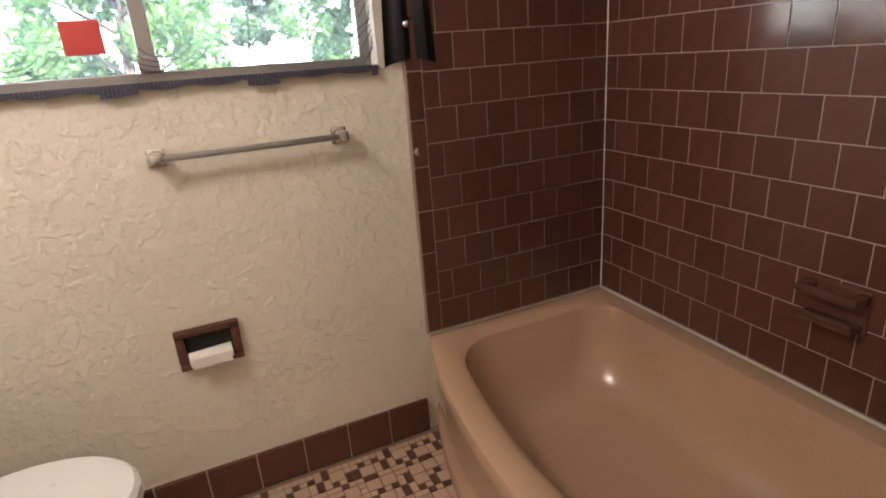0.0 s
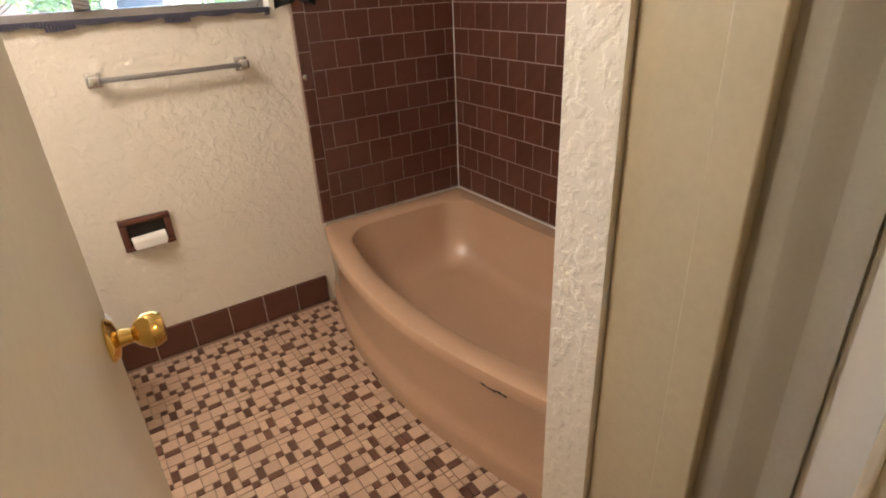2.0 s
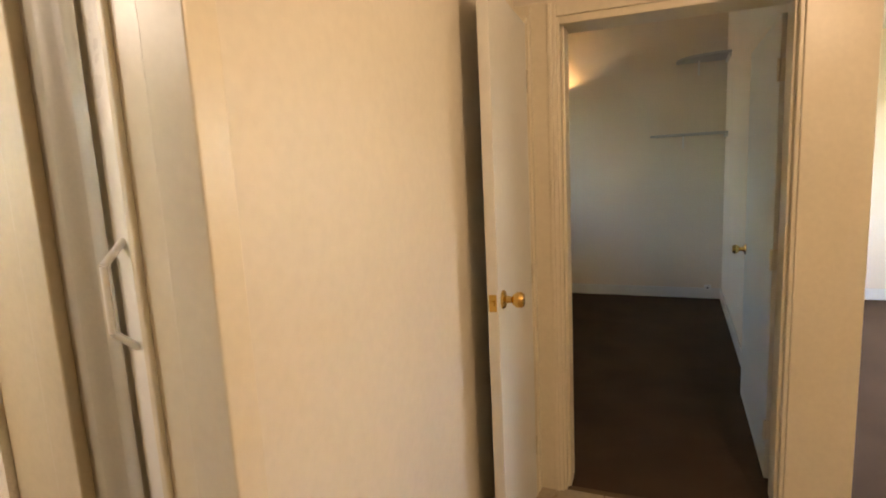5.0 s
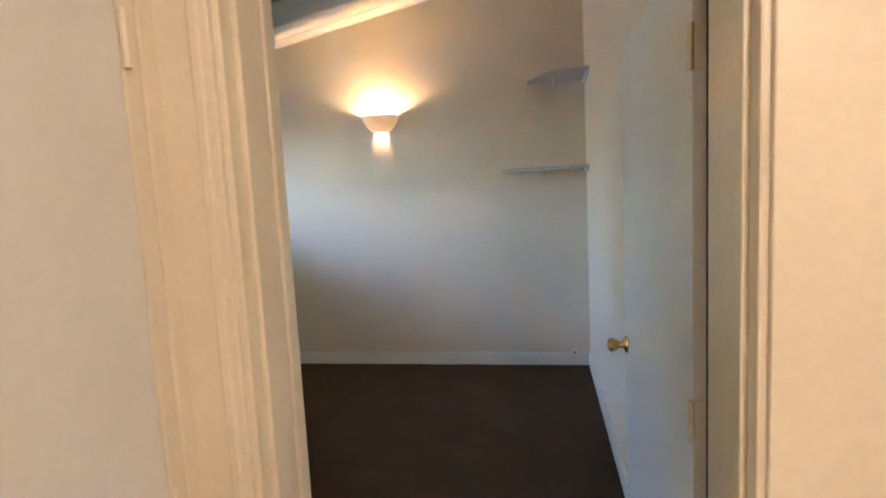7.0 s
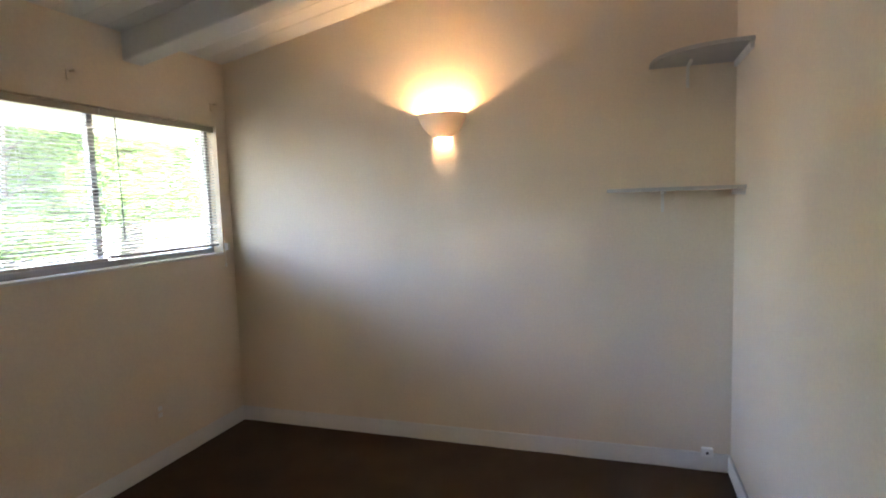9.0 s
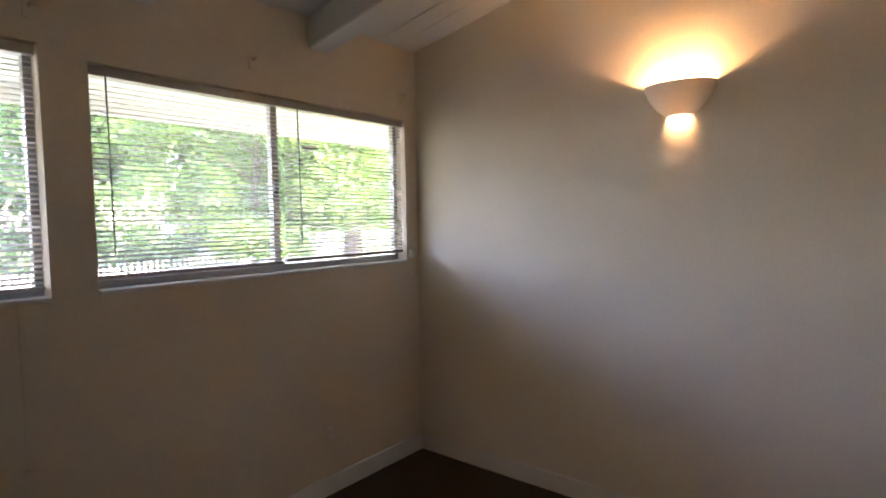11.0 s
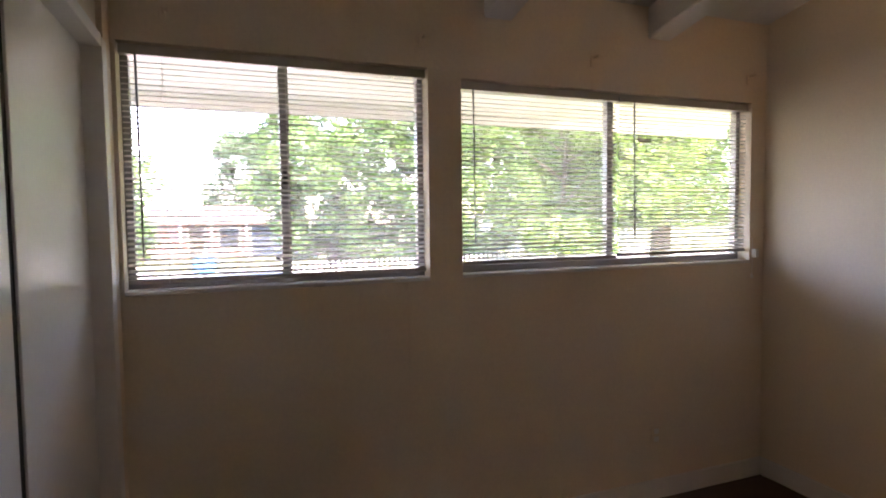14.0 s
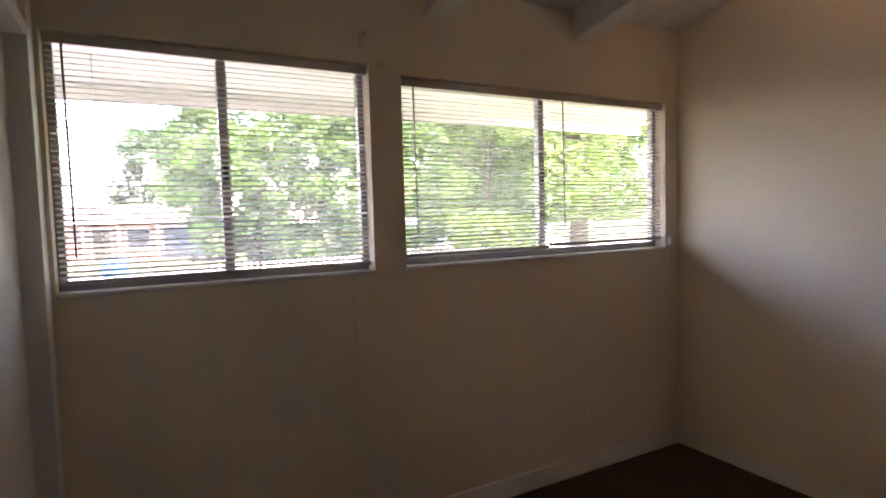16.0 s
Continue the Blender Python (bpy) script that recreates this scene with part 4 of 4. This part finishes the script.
def picket_fence(a, b, n, label):
    a, b = Vector(a), Vector(b)
    t = thing("picket_fence", label, "fence", ((a.x + b.x) / 2, (a.y + b.y) / 2, gz((a.y + b.y) / 2)))
    d = (b - a).normalized()
    ang = math.degrees(math.atan2(d.y, d.x))
    bm = bmesh.new()
    vs = [bm.verts.new(p) for dy in (-0.011, 0.011) for p in ((-0.038, dy, 0.06), (0.038, dy, 0.06), (0.038, dy, 0.98), (0, dy, 1.06), (-0.038, dy, 0.98))]
    bm.faces.new(vs[:5][::-1])
    bm.faces.new(vs[5:])
    for k in range(5):
        bm.faces.new((vs[k], vs[(k + 1) % 5], vs[5 + (k + 1) % 5], vs[5 + k]))
    me = mesh_of("picket", bm, FENCEM)
    for k in range(n):
        p = a + (b - a) * (k + 0.5) / n
        ob = new("picket", me)
        ob.parent = t
        ob.matrix_basis = Matrix.Translation(-t.location) @ pose(p.x, p.y, gz(p.y), 0, 0, ang)
    for z in (0.3, 0.78):
        bm = bmesh.new()
        m0 = Vector((a.x, a.y + 0.03, gz(a.y) + z))
        m1 = Vector((b.x, b.y + 0.03, gz(b.y) + z))
        rod(bm, m0, m1, 0.035, seg=4)
        p = part("rail", bm, FENCEM, t)
        p.matrix_parent_inverse = Matrix.Translation(t.location).inverted()


picket_fence((4.0, 11.5), (7.6, 11.9), 28, "white picket fence along the driveway")
picket_fence((7.7, 12.2), (20.0, 18.0), 70, "white picket fence along the lawn")


def house(x0, x1, y0, y1, eave, ridge, material, label, doors):
    z = gz(y0)
    t = thing("house", label, "house", ((x0 + x1) / 2, (y0 + y1) / 2, z))
    part("wall", B(x0, x1, y0, y1, z - 0.2, z + eave), material, t)
    bm = bmesh.new()
    ym = (y0 + y1) / 2
    pts = [(x0 - 0.6, y0 - 0.8, z + eave), (x1 + 0.6, y0 - 0.8, z + eave), (x1 + 0.6, y1 + 0.8, z + eave), (x0 - 0.6, y1 + 0.8, z + eave), (x0 + 2, ym, z + ridge), (x1 - 2, ym, z + ridge)]
    vs = [bm.verts.new(p) for p in pts]
    for f in ((0, 1, 5, 4), (1, 2, 5), (2, 3, 4, 5), (3, 0, 4), (0, 3, 2, 1)):
        bm.faces.new([vs[k] for k in f])
    part("roof", bm, ROOFM, t)
    part("fascia", B(x0 - 0.6, x1 + 0.6, y0 - 0.84, y0 - 0.80, z + eave - 0.12, z + eave + 0.06), FENCEM, t)
    for a, b, c, d, kind in doors:
        if kind == "post":
            part("porch_post", B(a, b, y0 - 0.7, y0 - 0.6, z, z + eave), FENCEM, t)
        else:
            w = part(kind, B(a, b, y0 - 0.03, y0 + 0.02, z + c, z + d), DARKGLASS if kind == "window" else CARPAINT if kind == "garage" else BARK, t)
            part("frame", B(a - 0.08, b + 0.08, y0 - 0.02, y0 + 0.01, z + c - 0.08, z + d + 0.08), FENCEM, w)
    settle(t)
    for w in t.children:
        for k in w.children:
            k.matrix_parent_inverse = Matrix()


house(-6.0, 7.0, 40, 48, 2.5, 3.7, PINKBRICK, "low pink brick house across the street", [(-3.2, -2.0, 0.8, 2.0, "window"), (0.0, 1.0, 0.05, 2.05, "door"), (1.9, 3.2, 0.8, 2.0, "window"), (-0.5, -0.38, 0, 0, "post"), (1.4, 1.52, 0, 0, "post"), (3.6, 3.72, 0, 0, "post"), (4.0, 6.6, 0.02, 2.1, "garage")])
house(23, 33, 36, 43, 2.6, 3.6, FENCEM, "white house with a posted carport", [(24, 25.5, 0.6, 2.0, "window"), (27.2, 29.6, 0.02, 2.1, "garage"), (26.4, 26.6, 0, 0, "post"), (30.4, 30.6, 0, 0, "post"), (22.6, 22.8, 0, 0, "post")])


def car(x, y, yaw):
    t = thing("car", "dark blue parked car in the driveway", "car")
    bm = bmesh.new()
    prof = [(-2.1, 0.35), (-2.15, 0.7), (-1.9, 0.92), (-1.3, 0.98), (-0.8, 1.42), (0.7, 1.45), (1.3, 1.0), (2.0, 0.88), (2.15, 0.6), (2.1, 0.35)]
    L = [bm.verts.new((px, -0.85 + (0.12 if pz > 1 else 0), pz)) for px, pz in prof]
    Rr = [bm.verts.new((px, 0.85 - (0.12 if pz > 1 else 0), pz)) for px, pz in prof]
    n = len(prof)
    bm.faces.new(L)
    bm.faces.new(Rr[::-1])
    for k in range(n):
        bm.faces.new((L[k], Rr[k], Rr[(k + 1) % n], L[(k + 1) % n]))
    bmesh.ops.bevel(bm, geom=list(bm.edges), offset=0.05, segments=2, affect="EDGES")
    part("body", bm, CARPAINT, t, smooth=True)
    for sy in (-0.79, 0.79):
        part("side_window", B(-0.85, 0.85, sy - 0.01, sy + 0.01, 1.02, 1.36), DARKGLASS, t)
    for wx in (-1.3, 1.35):
        for wy in (-0.8, 0.8):
            bm = bmesh.new()
            rod(bm, (wx, wy - 0.1, 0.32), (wx, wy + 0.1, 0.32), 0.32, seg=18)
            w = part("wheel", bm, RUBBER, t)
            bm = bmesh.new()
            rod(bm, (wx, wy - 0.11, 0.32), (wx, wy + 0.11, 0.32), 0.18, seg=12)
            part("rim", bm, ALU, w)
    for wy in (-0.6, 0.6):
        part("headlight", B(2.08, 2.17, wy - 0.15, wy + 0.15, 0.62, 0.76, bevel=0.02), CHROME, t)
    t.matrix_basis = pose(x, y, gz(y), 0, 0, yaw)


car(6.6, 35.0, 250)
t = thing("mailbox", "blue mailbox on a post by the driveway", "mailbox", (2.2, 14.2, gz(14.2)))
part("box", B(1.93, 2.47, 14.05, 14.4, 0.32, 0.72, bevel=0.05), BLUE, t)
part("post", B(2.15, 2.25, 14.18, 14.28, gz(14.2), 0.32), BARK, t)
settle(t)
t = thing("rubbish_bin", "blue wheeled rubbish bin beside the carport", "bin", (23.0, 31.0, gz(31)))
part("body", B(22.7, 23.35, 30.7, 31.3, gz(31), gz(31) + 1.0, bevel=0.05), BLUE, t)
part("lid", B(22.66, 23.39, 30.66, 31.34, gz(31) + 1.0, gz(31) + 1.08, bevel=0.02), BLUE, t)
settle(t)

# pieces of the setting: wall tiles, base tiles, floor tiles
def piece(me, parent, place, rz=0.0):
    ob = new(me.name, me)
    ob.parent = parent
    ob.location = place
    if rz:
        ob.rotation_euler = (0, 0, rz)
    return ob


def tile_mesh(name, w, d, h, material, bev=0.0009):
    return mesh_of(name, B(-w / 2, w / 2, -d / 2, d / 2, -h / 2, h / 2, bevel=bev), material)


TW, TH, G = 0.1095, 0.109, 0.0030
field = tagged(new("tile_field_north", mesh_of("tile_field_north", B(0.452, 1.226, 1.5852, 1.6, 0.394, 1.922), GROUT)), "grouted brown tile field behind the tub", "wall tile", kind="structure")
cache = {}


def get_tile(w, axis):
    key = (round(w, 4), axis)
    if key not in cache:
        cache[key] = tile_mesh("tile", w - G, 0.012, TH - G, BROWNTILE) if axis == "x" else tile_mesh("tile", 0.012, w - G, TH - G, BROWNTILE)
    return cache[key]


rows_n = 14
for r in range(rows_n):
    z = 0.398 + TH * (r + 0.5)
    if z > 1.92:
        break
    x = 0.508 + (TW / 2 if r % 2 else 0) - TW
    while x < 1.222:
        a, b = max(x, 0.508), min(x + TW, 1.225)
        if b - a > 0.012:
            piece(get_tile(b - a, "x"), field, ((a + b) / 2, 1.590 + random.uniform(-0.0006, 0.0006), z))
        x += TW
edge = tile_mesh("edge_tile", 0.052 - G, 0.016, 0.146 - G, BROWNTILE, 0.004)
for r in range(11):
    z = 0.398 + 0.146 * (r + 0.5)
    if z < 1.88:
        piece(edge, field, (0.482, 1.590, z))
field = tagged(new("tile_field_east", mesh_of("tile_field_east", B(1.2142, 1.229, 0.082, 1.592, 0.394, 1.922), GROUT)), "grouted brown tile field along the tub", "wall tile", kind="structure")
for r in range(rows_n):
    z = 0.398 + TH * (r + 0.5)
    if z > 1.92:
        break
    y = 1.584 - (TW / 2 if r % 2 else 0) + TW
    while y > 0.08:
        a, b = max(y - TW, 0.084), min(y, 1.582)
        if b - a > 0.012:
            piece(get_tile(b - a, "y"), field, (1.219 + random.uniform(-0.0006, 0.0006), (a + b) / 2, z))
        y -= TW
bm = bmesh.new()
rod(bm, (1.216, 1.587, 0.39), (1.216, 1.587, 1.922), 0.006, seg=8)
tagged(new("trim_corner_caulk", mesh_of("trim_corner_caulk", bm, WHITEPLASTIC)), "white caulk line in the tile corner", "caulk", kind="structure")
base = tagged(new("baseboard_tile", mesh_of("baseboard_tile", B(-1.18, 0.43, 1.5835, 1.6, 0.0, 0.132), GROUT)), "brown tile baseboard of the bathroom", "baseboard", kind="structure")
bt = tile_mesh("base_tile", 0.152 - 0.002, 0.014, 0.134, BROWNTILE, 0.004)
for k in range(11):
    if 0.43 - 0.152 * (k + 0.5) > -1.12:
        piece(bt, base, (0.43 - 0.152 * (k + 0.5), 1.589, 0.068))
bm = B(0.365, 0.377, -0.052, 0.08, 0.0, 0.11, bevel=0.003)
structure("baseboard_tile_end", bm, BROWNTILE, "brown base tile on the wall end", "baseboard")

# mosaic floor: blocks of one, two and four cells
floor_ob = bpy.data.objects["floor_bath"]
CELL = 0.0248
random.seed(7)
NX, NY = int(1.62 / CELL), int(2.22 / CELL)
taken = np.zeros((NX, NY), bool)
PAT = [(0, 1, 1, 2, 1), (1, 0, 2, 1, 1), (1, 3, 1, 1, 1), (5, 3, 1, 2, 1), (4, 1, 1, 2, 1), (3, 3, 1, 1, 1), (6, 1, 1, 1, 1), (7, 0, 1, 1, 1)]
full = {(i + a, j + b) for i, j, w, h, _ in PAT for a in range(w) for b in range(h)}
for w, h in ((2, 2), (2, 1), (1, 2), (1, 1)):
    for j in range(7 - h):
        for i in range(9 - w):
            cells = {(i + a, j + b) for a in range(w) for b in range(h)}
            if not cells & full:
                full |= cells
                PAT.append((i, j, w, h, 0))
blocks = []
for j0 in range(0, NY, 6):
    for i0 in range(0, NX, 8):
        sh = -(j0 // 6)
        for di, dj, w, h, dark in PAT:
            i, j = (i0 + di + sh) % NX, j0 + dj
            if i + w > NX or j + h > NY or taken[i:i + w, j:j + h].any():
                continue
            taken[i:i + w, j:j + h] = True
            blocks.append((i, j, w, h, dark))
for i in range(NX):
    for j in range(NY):
        if not taken[i, j]:
            taken[i, j] = True
            blocks.append((i, j, 1, 1, 0))
meshes, near, rest = {}, [], []
for i, j, w, h, dark in blocks:
    x, y = -1.16 + (i + w / 2) * CELL, -0.64 + (j + h / 2) * CELL
    if x > 0.47 or y > 1.58:
        continue
    (near if -0.2 < x < 0.33 and 0.45 < y < 1.0 and len(near) < 300 else rest).append((x, y, w, h, dark))
for x, y, w, h, dark in near:
    key = (w, h, dark)
    if key not in meshes:
        meshes[key] = tile_mesh("mosaic_tile", w * CELL - 0.0022, h * CELL - 0.0022, 0.007, DARKMOSAIC if dark else LIGHTMOSAIC, 0.0008)
    piece(meshes[key], floor_ob, (x, y, -0.0025 + random.uniform(-0.0003, 0.0003)))
for dark, m in ((0, LIGHTMOSAIC), (1, DARKMOSAIC)):
    vs, fs = [], []
    for x, y, w, h, dk in rest:
        if dk == dark:
            a, b, n = w * CELL / 2 - 0.0011, h * CELL / 2 - 0.0011, len(vs)
            for zz, k in ((-0.004, 0), (0.001, 0.0006)):
                vs += [(x - a + k, y - b + k, zz), (x + a - k, y - b + k, zz), (x + a - k, y + b - k, zz), (x - a + k, y + b - k, zz)]
            fs += [(n + 4, n + 5, n + 6, n + 7), (n, n + 1, n + 5, n + 4), (n + 1, n + 2, n + 6, n + 5), (n + 2, n + 3, n + 7, n + 6), (n + 3, n, n + 4, n + 7)]
    me = bpy.data.meshes.new("mosaic_tiles")
    me.from_pydata(vs, [], fs)
    me.materials.append(m)
    ob = new("mosaic_tiles", me)
    ob.parent = floor_ob
    tagged(ob, "dark brown mosaic tiles" if dark else "pink-beige mosaic tiles", kind="stuff")

# hall floor tiles
hall_ob = bpy.data.objects["floor_hall"]
ht = tile_mesh("floor_tile", 0.335, 0.335, 0.01, HALLTILE, 0.003)
for i in range(11):
    for j in range(7):
        x, y = 2.10 - 0.17 - i * 0.34, -0.695 - 0.17 - j * 0.34
        if x > -1.15:
            piece(ht, hall_ob, (x, y, -0.003))
